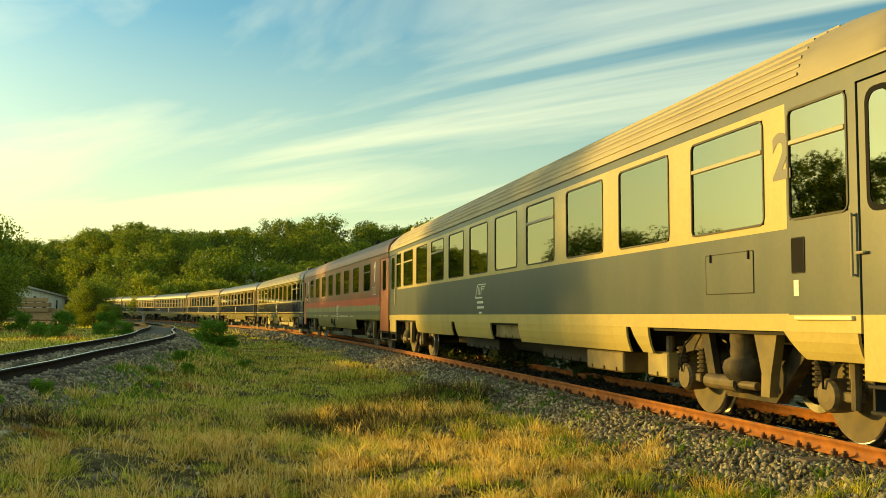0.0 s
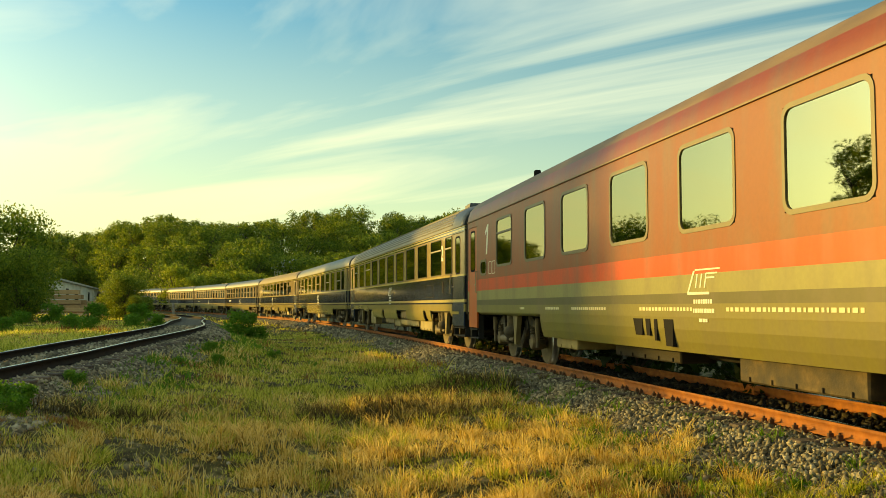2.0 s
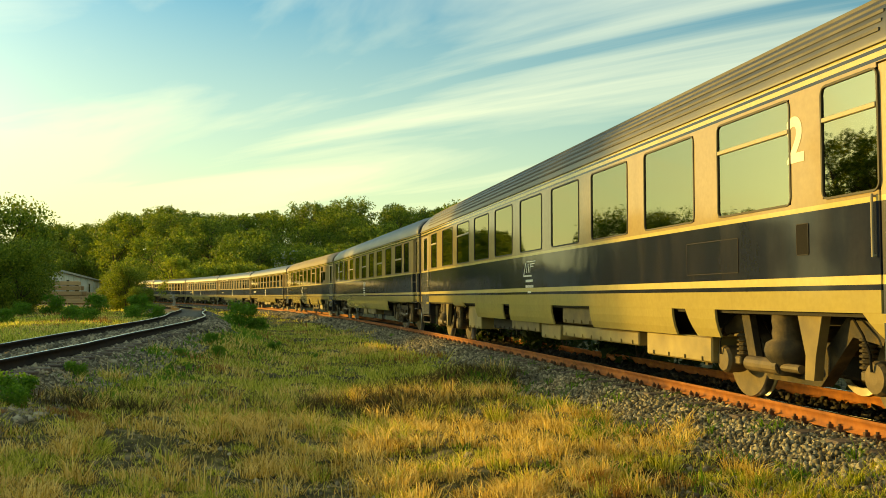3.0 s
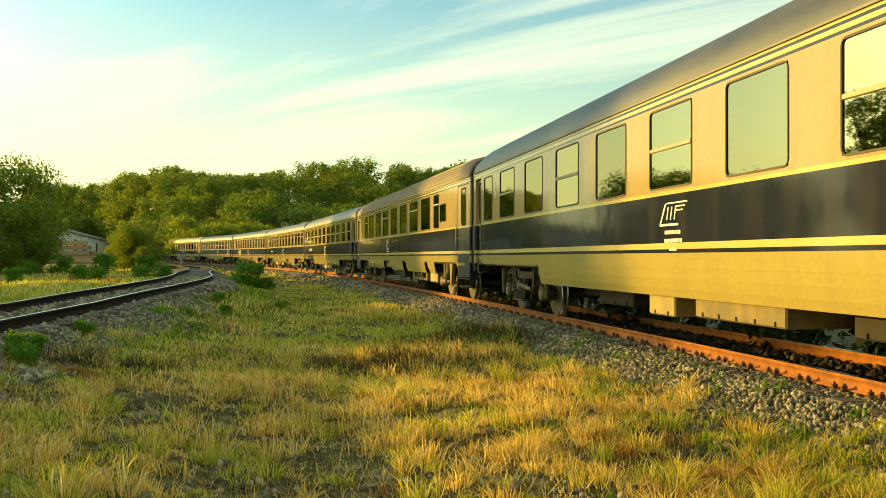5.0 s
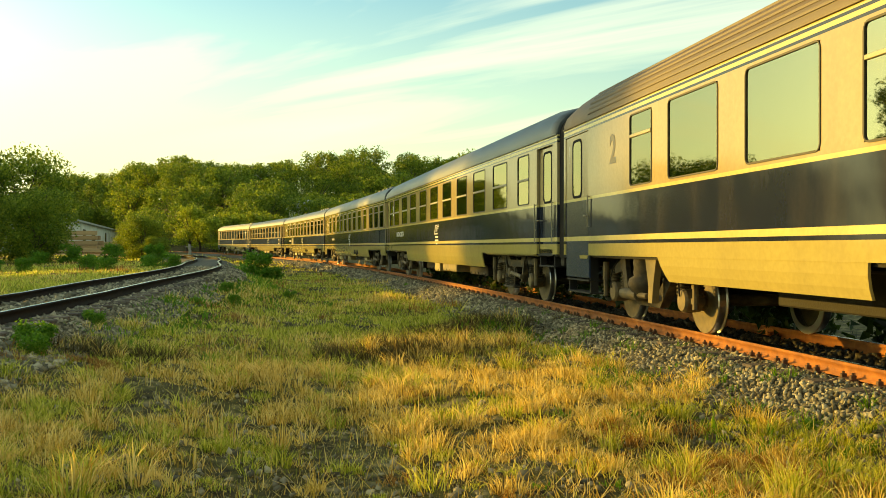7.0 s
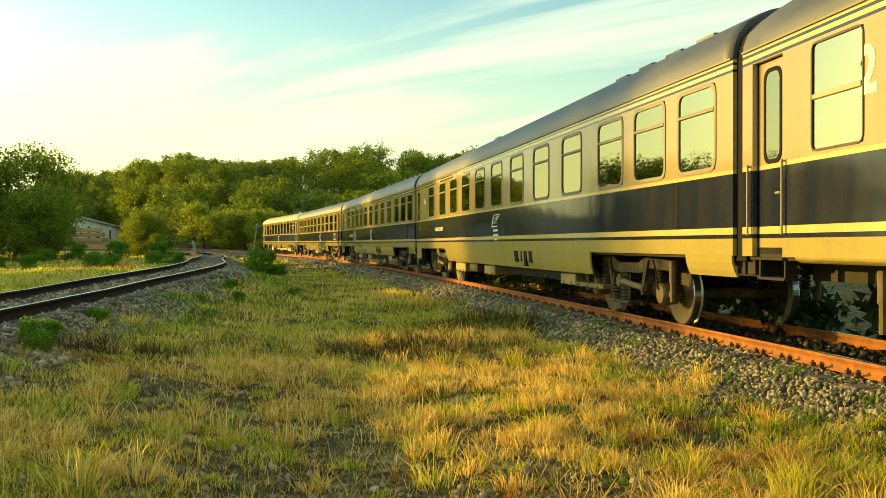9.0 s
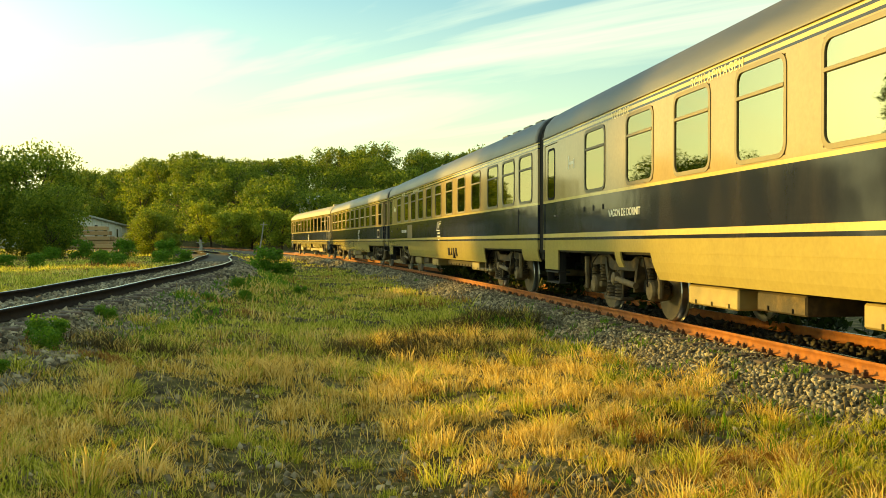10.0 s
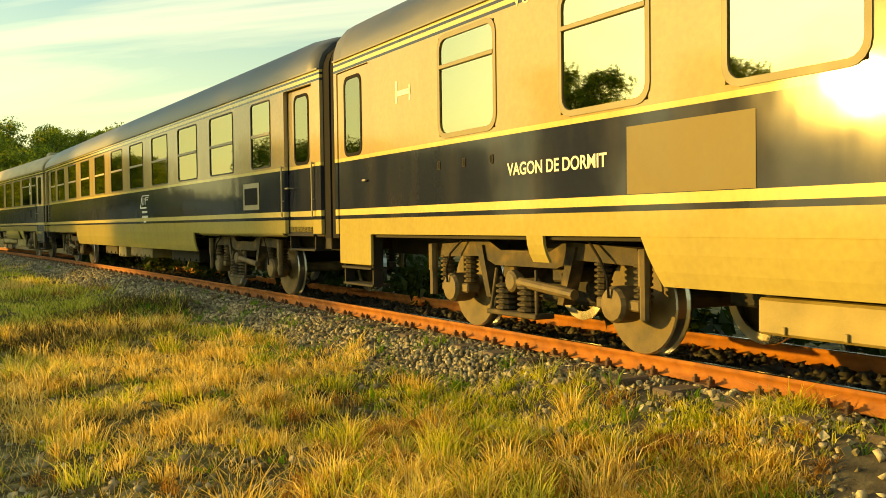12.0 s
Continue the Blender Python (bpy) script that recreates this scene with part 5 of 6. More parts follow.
COACHES = [
    dict(label="steel-blue and cream passenger coach with a dusty light roof", paint="steel", roof="light", ribs=True, bogie="air",
         windows=[("open", 1.95, 0.8), *[("hopper" if k in (0, 2, 6, 9) else "fixed", 3.65 + 2.155 * k, 1.55) for k in range(10)], ("open", 24.72, 0.9)],
         pivot=10.0, doors=[(0.12, 1.35), (25.3, LEN - 0.06)], skirts=SKIRTS_A, gear=GEAR_A, vents=[(1.6, 0.5, 0.05, 0.5)], extra=extra_a),
    dict(label="weathered red coach with vermilion stripe over grey-green", paint="red", roof="brown", roof_side=True, bogie="air", dark_frames=True,
         windows=REDW, pivot=9.05, doors=[(0.1, 1.1), (24.45, 25.95)], skirts=[(1.3, 6.9, 1.0, 0.0, 0.0), (6.9, 19.2, 0.62, 0.0, 0.1), (19.2, 24.3, 1.0, 0.0, 0.0)],
         gear=[(7.5, 8.7, 0.44, 0.8, "p"), (14.5, 16.9, 0.34, 0.66, "b"), (10.0, 12.5, 0.42, 0.7, "u")], vents=[(4.0, 0.14, 0.16, 0.14), (19.8, 0.14, 0.18, 0.16)], extra=extra_b, dome=False),
    dict(label="dark blue and cream coach with a ribbed slate roof", paint="blue", roof="slate", ribs=True, bogie="air", pivot=9.5,
         windows=[("hopper", 2.5, 0.95), *[("hopper" if k in (1, 8) else "fixed", 4.70 + 2.19 * k, 1.56) for k in range(9)], ("open", 23.98, 0.85)], doors=[DOOR_R, DOOR_F], skirts=SKIRTS_C, gear=GEAR_C, vents=[(24.2, 0.5, 0.05, 0.5)], extra=extra_day),
    dict(label="older blue and cream first-class coach with half-drop windows", paint="blue", roof="slate", bogie="beam", rails=True, door_inset=0.07, door_bottom=1.08,
         windows=DSPLIT, doors=[(0.25, 0.95), (LEN - 0.95, LEN - 0.25)], skirts=SKIRTS_OLD, gear=GEAR_OLD, extra=extra_d),
    dict(label="blue and cream coach with a rusty ribbed roof and louvre", paint="blue", roof="tan", ribs=True, bogie="air", pivot=9.4,
         windows=[("hopper", 4.09, 0.9), *[("hopper" if k in (2, 5) else "fixed", 5.93 + 2.27 * k, 1.55) for k in range(7)], ("hopper", 21.35, 0.82), ("fixed", 22.36, 0.92, (2.3, 2.85))], doors=[DOOR_R, DOOR_F], skirts=SKIRTS_E, gear=GEAR_E, extra=extra_e),
    dict(label="blue and cream couchette coach with half-drop windows", paint="blue", roof="slate", bogie="beam", rails=True, door_inset=0.07, door_bottom=1.08,
         windows=HALVES, doors=[(0.25, 0.95), (LEN - 1.4, LEN - 0.3)], skirts=SKIRTS_OLD, gear=GEAR_OLD, extra=extra_f),
    dict(label="blue and cream sleeping car with dark rounded window frames", paint="blue", roof="slate", bogie="beam", dark_frames=True, dome=False, plain_door=True,
         windows=SLEEP, doors=[(0.1, 1.15)], skirts=[(4.72, 4.99, 0.81, 0.0, 0.0), (6.35, 20.7, 0.67, 0.18, 0.06), (24.6, 25.9, 0.8, 0.0, 0.0)], gear=[(7.4, 8.9, 0.38, 0.64, "p"), (9.3, 10.4, 0.42, 0.64, "b"), (11.5, 12.7, 0.4, 0.64, "p"), (13.4, 18.0, 0.46, 0.64, "u"), (18.45, 19.4, 0.42, 0.64, "p"), (19.4, 21.0, 0.42, 0.50, "r")], vents=[(20.6, 0.3, 0.02, 0.5), (21.7, 0.3, 0.02, 0.5), (22.8, 0.3, 0.02, 0.5), (23.9, 0.3, 0.02, 0.5), (11.0, 0.3, 0.02, 0.4)], extra=extra_g),
]
def extra_h(c):
    extra_g(c, 13.7)
    hatch(c, 6.2, 7.55, 1.40, 1.94, REPAINT, "repainted_panel", 0.004)


REPAINT = material("dull_olive_repaint", [(0.3, (0.10, 0.08, 0.035)), (0.7, (0.17, 0.13, 0.055))], rough=0.5, spec=0.2, scale=2, bump=0.05)
COACHES.append({**COACHES[6], "extra": extra_h, "label": "blue and cream sleeping car with a repainted olive panel"})
COACHES.append({**COACHES[5], "label": "blue and cream seating coach with half-drop windows and open doorways", "extra": lambda c: (operator_mark(c, 15.5 - LEN / 2, 1.78), hatch(c, 22.6, 23.4, 1.45, 1.9, ALU, "sign_board"), hatch(c, 22.69, 23.31, 1.54, 1.81, RUBBER, "sign_face", 0.010))[0]})
COACHES.append({**COACHES[2], "label": "blue and cream last coach with a pale roof end", "roof": "light", "ribs": False})
OFFSETS = [-0.146, 0.206, -0.203, 0.011, -0.308, -0.094, -0.008, -0.25, -0.25, -0.20]


SURGE = ([0, 0.5, 1.0, 1.5, 2.0, 2.5, 3.0, 3.5, 5.5, 6.0, 6.5, 7.0, 9.0, 9.5, 10.0, 10.5, 11.0, 11.5, 12.0], [0, 0.8, -0.2, 0, -1.0, 0, 0.8, 0, 0, 0.95, 0.35, 0, -0.08, -0.35, 0, 0, -0.35, -0.5, 0])      # slight unevenness of the run, metres by seconds


def joint(j, t):
    """Distance along the line of the joint behind coach j, at t seconds."""
    return -23.118 + 18.305 * t - 0.1913 * t * t + 0.00806 * t ** 3 + 0.8 * max(0.0, 1 - t) ** 2 - 26.4 * j + OFFSETS[j] + float(np.interp(t, *SURGE))


def coach_pose(j, t):
    rear = joint(j, t)
    front = joint(j - 1, t) if j else rear + 26.4
    mid = (rear + front) / 2
    a, b = on_line(mid - PIVOT), on_line(mid + PIVOT)
    x = (b - a).normalized()
    y = Vector((0, 0, 1)).cross(x).normalized()
    z = x.cross(y)
    m = Matrix((x, y, z)).transposed().to_4x4()
    m.translation = (a + b) / 2
    return m


TRAIN = [make_coach("coach", spec) for spec in COACHES]


# ---------------------------------------------------------------- trees and bushes
def tree_kind(seed, h, spread, leaf, clumps, per, mat, name="tree", trunk_share=0.3):
    """One tree at the origin: tapered trunk with limbs, and a crown of leaf clumps with gaps."""
    rng = np.random.default_rng(seed)
    tree = new(name)
    bm = bmesh.new()
    base = Vector((0, 0, -0.3))
    top = Vector((rng.normal(0, 0.3), rng.normal(0, 0.3), h * 0.62))
    rod_taper(bm, base, top, 0.028 * h, 0.010 * h)
    centres = []
    for k in range(clumps):
        a, r = rng.uniform(0, 2 * math.pi), spread * math.sqrt(rng.uniform(0.02, 1))
        z = h * (trunk_share + (0.93 - trunk_share) * rng.uniform(0, 1) ** 0.8)
        lim = math.sqrt(max(0.05, 1 - ((z / h - 0.55) / 0.5) ** 2))
        c = Vector((r * lim * math.cos(a), r * lim * math.sin(a), z))
        centres.append((c, spread * rng.uniform(0.22, 0.42)))
        if k % 4 == 0:
            f = min(0.95, max(0.35, z / h - 0.15))
            rod_taper(bm, base.lerp(top, f), c, 0.010 * h, 0.003 * h)
    part("trunk", bm, BARK, tree)
    V = []
    for c, r in centres:
        d = rng.normal(size=(per, 3)); d /= np.linalg.norm(d, axis=1)[:, None]
        p = np.array(c) + d * (r * rng.uniform(0.55, 1.08, (per, 1))) * np.array([1, 1, 0.8])
        u = rng.normal(size=(per, 3)); u /= np.linalg.norm(u, axis=1)[:, None]
        w = np.cross(u, d + rng.normal(0, 0.5, (per, 3))); w /= np.linalg.norm(w, axis=1)[:, None] + 1e-6
        s = leaf * rng.uniform(0.6, 1.3, (per, 1))
        V.append(np.stack([p - u * s, p + u * s * 0.6 + w * s * 0.6, p + u * s * 0.6 - w * s * 0.6], 1))
    v = np.concatenate(V).reshape(-1, 3)
    from_arrays("crown", v, np.arange(len(v)).reshape(-1, 3), mat, tree)
    return tree


def rod_taper(bm, p, q, r0, r1, seg=7):
    d = (q - p).normalized()
    u = d.orthogonal().normalized()
    v = d.cross(u)
    rings = []
    for c, r in ((p, r0), (p.lerp(q, 0.5) + u * r0 * 0.6, (r0 + r1) / 2), (q, r1)):
        rings.append([bm.verts.new(c + r * (math.cos(2 * math.pi * k / seg) * u + math.sin(2 * math.pi * k / seg) * v)) for k in range(seg)])
    for a, b in zip(rings[:-1], rings[1:]):
        for k in range(seg):
            bm.faces.new((a[k], a[(k + 1) % seg], b[(k + 1) % seg], b[k]))


def set_down(ob, x, y, scale=1.0, turn=0.0, sink=0.0, squash=1.0):
    z = float(ground_z(x, y)) - sink
    return Matrix.Translation((x, y, z)) @ pose(0, 0, 0, 0, 0, turn) @ Matrix.Diagonal((scale, scale, scale * squash, 1))


def plant(kinds, places, label, category, group, rng):
    used = set()
    for x, y, sc in places:
        k = kinds[int(rng.integers(len(kinds)))]
        m = set_down(k, x, y, sc, rng.uniform(0, 360), 0.1, rng.uniform(0.9, 1.12))
        if k.name not in used and not k.get("label"):
            used.add(k.name)
            k.matrix_basis = m
            o = k
        else:
            o = copy_thing(k, Matrix.Identity(4))
            o.matrix_basis = m
        tagged(o, label, category, group)


def build_woods():
    rng = np.random.default_rng(11)
    dark = [tree_kind(20 + k, 9.0, 3.7, 0.23, 52, 64, LEAF, trunk_share=0.16) for k in range(5)]
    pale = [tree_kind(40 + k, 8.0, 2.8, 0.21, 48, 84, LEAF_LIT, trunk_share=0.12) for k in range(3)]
    near = [tree_kind(60 + k, 8.0, 3.7, 0.14, 120, 150, LEAF, trunk_share=0.03) for k in range(3)]
    # hill wood
    spots = []
    tries = 0
    while len(spots) < 200 and tries < 6000:
        tries += 1
        az = rng.uniform(-0.43, 0.13)
        y = float(hill_foot(az)) + 4 + 118 * rng.uniform(0, 1)
        x = az * y
        if az < -0.335 and y < 275:
            continue
        if all((x - a) ** 2 + (y - b) ** 2 > 4.6 ** 2 for a, b, _ in spots):
            spots.append((x, y, rng.uniform(0.85, 1.25) * float(np.interp(az, [-0.42, -0.33, -0.26, -0.2, -0.19], [1.35, 1.3, 1.05, 1.0, 1.12]))))
    plant(dark, spots, "leafy dark green deciduous tree in the hillside wood", "tree", "hillside wood", rng)
    # row at the foot of the hill, its sunlight painted into the leaf colour
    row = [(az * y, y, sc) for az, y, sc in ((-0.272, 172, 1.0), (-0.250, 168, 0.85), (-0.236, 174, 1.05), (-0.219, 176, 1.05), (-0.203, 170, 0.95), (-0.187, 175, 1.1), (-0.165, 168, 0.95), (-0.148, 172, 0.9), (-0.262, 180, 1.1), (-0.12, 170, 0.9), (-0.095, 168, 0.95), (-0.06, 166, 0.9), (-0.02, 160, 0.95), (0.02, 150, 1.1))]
    plant(pale, row, "green tree at the foot of the hill with sunlight in its leaf colour", "tree", "trees at the hill foot", rng)
    # clump beyond the siding
    clump = [(-32.3, 71.5, 0.98), (-39, 74, 1.05), (-29.2, 67, 0.62), (-36, 64, 0.8), (-45, 70, 1.1), (-44, 79, 1.1), (-50, 80, 1.1)]
    plant(near, clump, "broad dark green tree in a clump beside the siding", "tree", "clump by the siding", rng)
    plant(near, [(-26.2, 81, 0.45), (-27.8, 83.5, 0.38), (-24.2, 78.5, 0.28)], "bushy dark green tree by the yard", "tree", "trees by the yard", rng)
    # trees to the west of the line that throw the shade on the train
    tall = [tree_kind(70 + k, 17.8, 3.3, 0.22, 130, 80, LEAF, trunk_share=0.08) for k in range(2)]
    away, over = (-0.872 * 95, 0.489 * 95), (0.489, 0.872)
    shade = [(away[0] + over[0] * w, away[1] + over[1] * w, 1.0) for w in (17.0, 19.0, 21.0, 31.6, 34.4, 37.6)]
    plant(tall, shade, "tall broad tree west of the tracks", "tree", "trees west of the tracks", rng)


build_woods()


def build_bushes():
    rng = np.random.default_rng(5)
    bush = [tree_kind(80 + k, 1.5, 1.0, 0.085, 34, 60, WEED, "bush", 0.05) for k in range(2)]
    plant(bush, [(-8.5, 41.6, 0.80), (-7.6, 41.2, 0.55)], "bright green leafy bush between the two tracks", "bush", "bushes between the tracks", rng)
    plant(bush, [(-17.5, 46, 0.55), (-16.0, 44, 0.45), (-15.3, 52, 0.6), (-19, 50, 0.5), (-21.5, 48, 0.5), (-24, 50, 0.55), (-18.5, 60, 0.8), (-22.5, 63, 0.9), (-26.5, 66, 0.9), (-26, 60, 0.7), (-14.9, 47, 0.5), (-15.9, 50.5, 0.55)], "low green bush beside the siding", "bush", "bushes beside the siding", rng)
    plant(bush, [(-5.25, 11.9, 0.32), (-5.0, 11.2, 0.24), (-4.7, 9.4, 0.2), (-5.5, 14.6, 0.22), (-5.6, 21.0, 0.2), (-5.2, 22.8, 0.22), (-6.0, 25.5, 0.24), (-3.4, 26.5, 0.2), (-4.8, 29.0, 0.25), (-1.6, 37, 0.22), (2.9, 9.0, 0.12), (3.3, 8.6, 0.15)], "small leafy weed in the grass", "weed", "weeds in the grass", rng)
    beyond = [(7.6 + 0.5 * math.sin(k * 2.1) - 0.19 * (k * 1.9 - 6), 2 + k * 1.6, 0.85 + 0.2 * math.sin(k * 1.3)) for k in range(26)]
    thicket = [tree_kind(90 + k, 1.5, 1.0, 0.13, 30, 24, LEAF_SHADED, "bush", 0.05) for k in range(2)]
    plant(thicket, beyond, "low bush beyond the rails with shade in its leaf colour", "bush", "bushes beyond the rails", rng)
    # unseen hedge, added to hold low western sun off the ground
    hedge = [(-27 + 1.2 * math.sin(k), 8 + k * 2.6, 1.0 + 0.2 * math.sin(k * 1.7)) for k in range(14)]
    plant(bush, hedge, "dense green hedge bush added out of view to block low sun", "bush", "hedge west of the siding", rng)


build_bushes()


# ---------------------------------------------------------------- grass
def patch(x, y, k=0.0):
    return (np.sin(x * 0.9 + 1.3 * np.sin(y * 0.45 + k)) + np.sin(y * 0.7 + 1.7 * np.sin(x * 0.6 + 2 * k)) + 0.7 * np.sin(x * 2.3 + y * 1.9 + k) + 0.5 * np.sin(x * 4.1 - y * 3.3)) / 3.2


def blades(name, x, y, per, height, width, spread, mat, rng, parent=None, flat=1.0, simple=False):
    """Tufts of bent, tapering blades."""
    n = len(x) * per
    cx, cy = np.repeat(x, per), np.repeat(y, per)
    h, w, sp = np.repeat(height, per), np.repeat(width, per), np.repeat(spread, per)
    a, r = rng.uniform(0, 2 * np.pi, n), sp * np.sqrt(rng.uniform(0, 1, n))
    bx, by = cx + r * np.cos(a), cy + r * np.sin(a)
    bz = surface_z(bx, by) - 0.01
    h = h * rng.uniform(0.45, 1.15, n)
    lean = rng.uniform(0.08, 1.35, n) ** 1.3
    la = a + rng.normal(0, 0.8, n)
    dx, dy = np.cos(la) * lean * h, np.sin(la) * lean * h
    fa = rng.uniform(0, np.pi, n)
    ux, uy = np.cos(fa) * w, np.sin(fa) * w
    z0 = np.zeros(n)
    P = lambda fx, fz, k: (np.stack([bx + dx * fx - ux * k, by + dy * fx - uy * k, bz + h * fz * flat], -1), np.stack([bx + dx * fx + ux * k, by + dy * fx + uy * k, bz + h * fz * flat], -1))
    if simple:
        b0, b1 = P(0, 0, 1); t0, t1 = P(0.8, 0.95, 0.2)
        v = np.stack([b0, b1, t1, t0], 1).reshape(-1, 3)
        return from_arrays(name, v, 4 * np.arange(n)[:, None] + np.arange(4), mat, parent)
    b0, b1 = P(0, 0, 1); m0, m1 = P(0.32, 0.6, 0.8); t0, t1 = P(1.0, 0.95, 0.12)
    v = np.stack([b0, b1, m1, m0, t1, t0], 1).reshape(-1, 3)
    i = 6 * np.arange(n)[:, None]
    f = np.concatenate([i + np.array([0, 1, 2, 3]), i + np.array([3, 2, 4, 5])], 0)
    return from_arrays(name, v, f, mat, parent)


def surface_z(x, y):
    """Top of the ground or of the ballast shoulder of the main line, whichever is higher."""
    s, lat = np.interp(y, LY[::-1], LS[::-1]), (np.interp(y, LY[::-1], LX[::-1]) - x) * 0.985
    return np.maximum(ground_z(x, y), np.interp(s, LS, LZ) + bed_height(lat, 1.35, 1.6))


def field(x, y):
    """True where grass may grow: clear of the rails and of the open ballast."""
    lat_r = (np.interp(y, LY[::-1], LX[::-1]) - x) * 0.985
    lat_l = (x - np.interp(y, SY, SX)) * 0.985
    edge = 2.0 + 0.25 * np.sin(y * 0.9) + 0.25 * np.sin(y * 2.1) - 0.8 * np.clip((10.5 - y) / 3, 0, 1)
    return (lat_r > edge) & ((lat_l > 1.45 + 0.3 * np.sin(y * 1.1)) | (lat_l < -1.9))


def barren(x, y):
    """How bare the trodden stony patches are, 0 to 1."""
    a = 1.1 * np.exp(-((x + 1.2) / 1.2) ** 2 - ((y - 7.4) / 2.4) ** 2) + 0.8 * np.exp(-((x - 1.2) / 1.6) ** 2 - ((y - 6.4) / 0.9) ** 2) + 0.8 * np.exp(-((x - 0.3) / 0.5) ** 2 - ((y - 11.6) / 1.0) ** 2)
    b = np.exp(-((x + 2.6) / 0.6) ** 2 - ((y - 9.3) / 0.8) ** 2) + 0.9 * np.exp(-((x - 2.4) / 0.5) ** 2 - ((y - 8.2) / 0.5) ** 2) + 0.7 * np.exp(-((x + 0.2) / 0.6) ** 2 - ((y - 5.2) / 0.5) ** 2)
    return np.clip(a + b + 0.9 * np.clip(patch(x * 1.4, y * 1.4, 4.0) - 0.15, 0, 1), 0, 1)


def scatter(n, y0, y1, rng, side=(-0.56, 0.62)):
    y = y0 * np.exp(rng.uniform(0, 1, n) * math.log(y1 / y0))
    x = rng.uniform(side[0], side[1], n) * y - 0.2
    k = field(x, y)
    return x[k], y[k]


KINDS = (("dry_grass", "GRASS_DRY", 0.44, 0.17, "dry straw-coloured grass tufts"), ("green_grass", "GRASS_GREEN", 0.40, 0.13, "yellow-green field grass tufts"),
         ("withered_grass", "WITHERED", 0.16, 0.14, "reddish-brown withered weeds among the grass"))


def build_grass():
    rng = np.random.default_rng(9)
    mats = {"GRASS_DRY": GRASS_DRY, "GRASS_GREEN": GRASS_GREEN, "WITHERED": WITHERED}
    # close clumps: each has one kind and one height, with soil between them
    for zone, y0, y1, count, per, members in (("near", 3.6, 13.5, 2500, 9, 12), ("far", 13.0, 60.0, 4000, 7, 8), ("distant", 55.0, 190.0, 2200, 5, 8)):
        cx, cy = scatter(count, y0, y1, rng, (-0.56, 0.95 if zone == "near" else 0.4))
        k = rng.random(len(cx)) > 0.92 * barren(cx, cy)
        cx, cy = cx[k], cy[k]
        far = zone != "near"
        tone = 0.9 * patch(cx * 0.55, cy * 0.55, 2.0) + 0.34 * far + 0.10 + 0.22 * (cx < -0.8) - 0.25 * (cx > 0.3) * (cy < 12) + rng.normal(0, 0.26, len(cx))
        brown = patch(cx * 0.8, cy * 0.8, 5.0) + rng.normal(0, 0.25, len(cx)) > (0.50 if not far else 0.62)
        kind = np.where(brown, 2, np.where(tone > 0.10, 1, 0))
        big = 0.5 + 1.1 * rng.random(len(cx)) ** 1.6
        for q, (name, mat, share, hh, lab) in enumerate(KINDS):
            s = kind == q
            n = members
            rad = np.repeat(big[s] * np.maximum(0.16, 0.021 * cy[s]), n)
            a, r = rng.uniform(0, 2 * np.pi, s.sum() * n), np.sqrt(rng.uniform(0, 1, s.sum() * n))
            x, y = np.repeat(cx[s], n) + rad * r * np.cos(a), np.repeat(cy[s], n) + 1.2 * rad * r * np.sin(a)
            tall = np.repeat((0.45 + 0.9 * rng.random(s.sum()) ** 1.5) * big[s] ** 0.5, n) * (1.12 - 0.55 * r)
            height = hh * tall * rng.uniform(0.6, 1.25, len(x)) * np.clip(0.85 + y / 45, 0.9, 1.5)
            ok = field(x, y)
            x, y, height = x[ok], y[ok], height[ok]
            ob = blades(name, x, y, per, height, np.maximum(0.0042, 0.00060 * y), np.maximum(0.035, 0.007 * y), mats[mat], rng, simple=far)
            tagged(ob, lab + {"near": " near the rails", "far": " farther along the tracks", "distant": " in the distance"}[zone], "grass", kind="stuff")
    # thin short growth on the soil between the clumps
    for name, mat, hh, n, lab in (("short_grass", GRASS_DRY, 0.05, 5200, "thin short dry grass on the soil"), ("short_grass", GRASS_GREEN, 0.055, 5600, "thin short green grass on the soil")):
        x, y = scatter(n, 4.0, 45.0, rng)
        k = rng.random(len(x)) > 0.7 * barren(x, y)
        x, y = x[k], y[k]
        ob = blades(name, x, y, 7, hh * rng.uniform(0.5, 1.6, len(x)) * np.clip(0.8 + y / 25, 0.9, 2.2), np.maximum(0.0028, 0.00045 * y), np.maximum(0.09, 0.014 * y), mat, rng, simple=True)
        tagged(ob, lab, "grass", kind="stuff")
    # tall dry stalks standing out of the tufts
    x, y = scatter(420, 4.2, 30.0, rng)
    ob = blades("dry_stalks", x, y, 3, rng.uniform(0.14, 0.34, len(x)), np.maximum(0.0022, 0.0003 * y), np.full(len(x), 0.05), GRASS_DRY, rng, simple=True)
    tagged(ob, "single tall dry grass stalks", "grass", kind="stuff")
    # full arching tufts that catch the low sun
    for mat, m, lab in ((GRASS_DRY, 230, "full golden tussock with arching blades"), (GRASS_GREEN, 120, "full yellow-green tussock with arching blades")):
        x, y = scatter(m, 4.6, 17.0, rng, (-0.42, 0.62))
        k = rng.random(len(x)) > 0.8 * barren(x, y)
        x, y = x[k], y[k]
        ob = blades("tussock_grass", x, y, 56, rng.uniform(0.14, 0.30, len(x)), np.full(len(x), 0.0046), rng.uniform(0.07, 0.17, len(x)), mat, rng)
        tagged(ob, lab, "grass", kind="stuff")
    # cut straw stubble standing among them
    x, y = scatter(1500, 4.6, 14.0, rng, (-0.3, 0.72))
    ob = blades("straw_stubble", x, y, 3, rng.uniform(0.06, 0.15, len(x)), np.full(len(x), 0.0042), np.full(len(x), 0.04), GRASS_DRY, rng, simple=True)
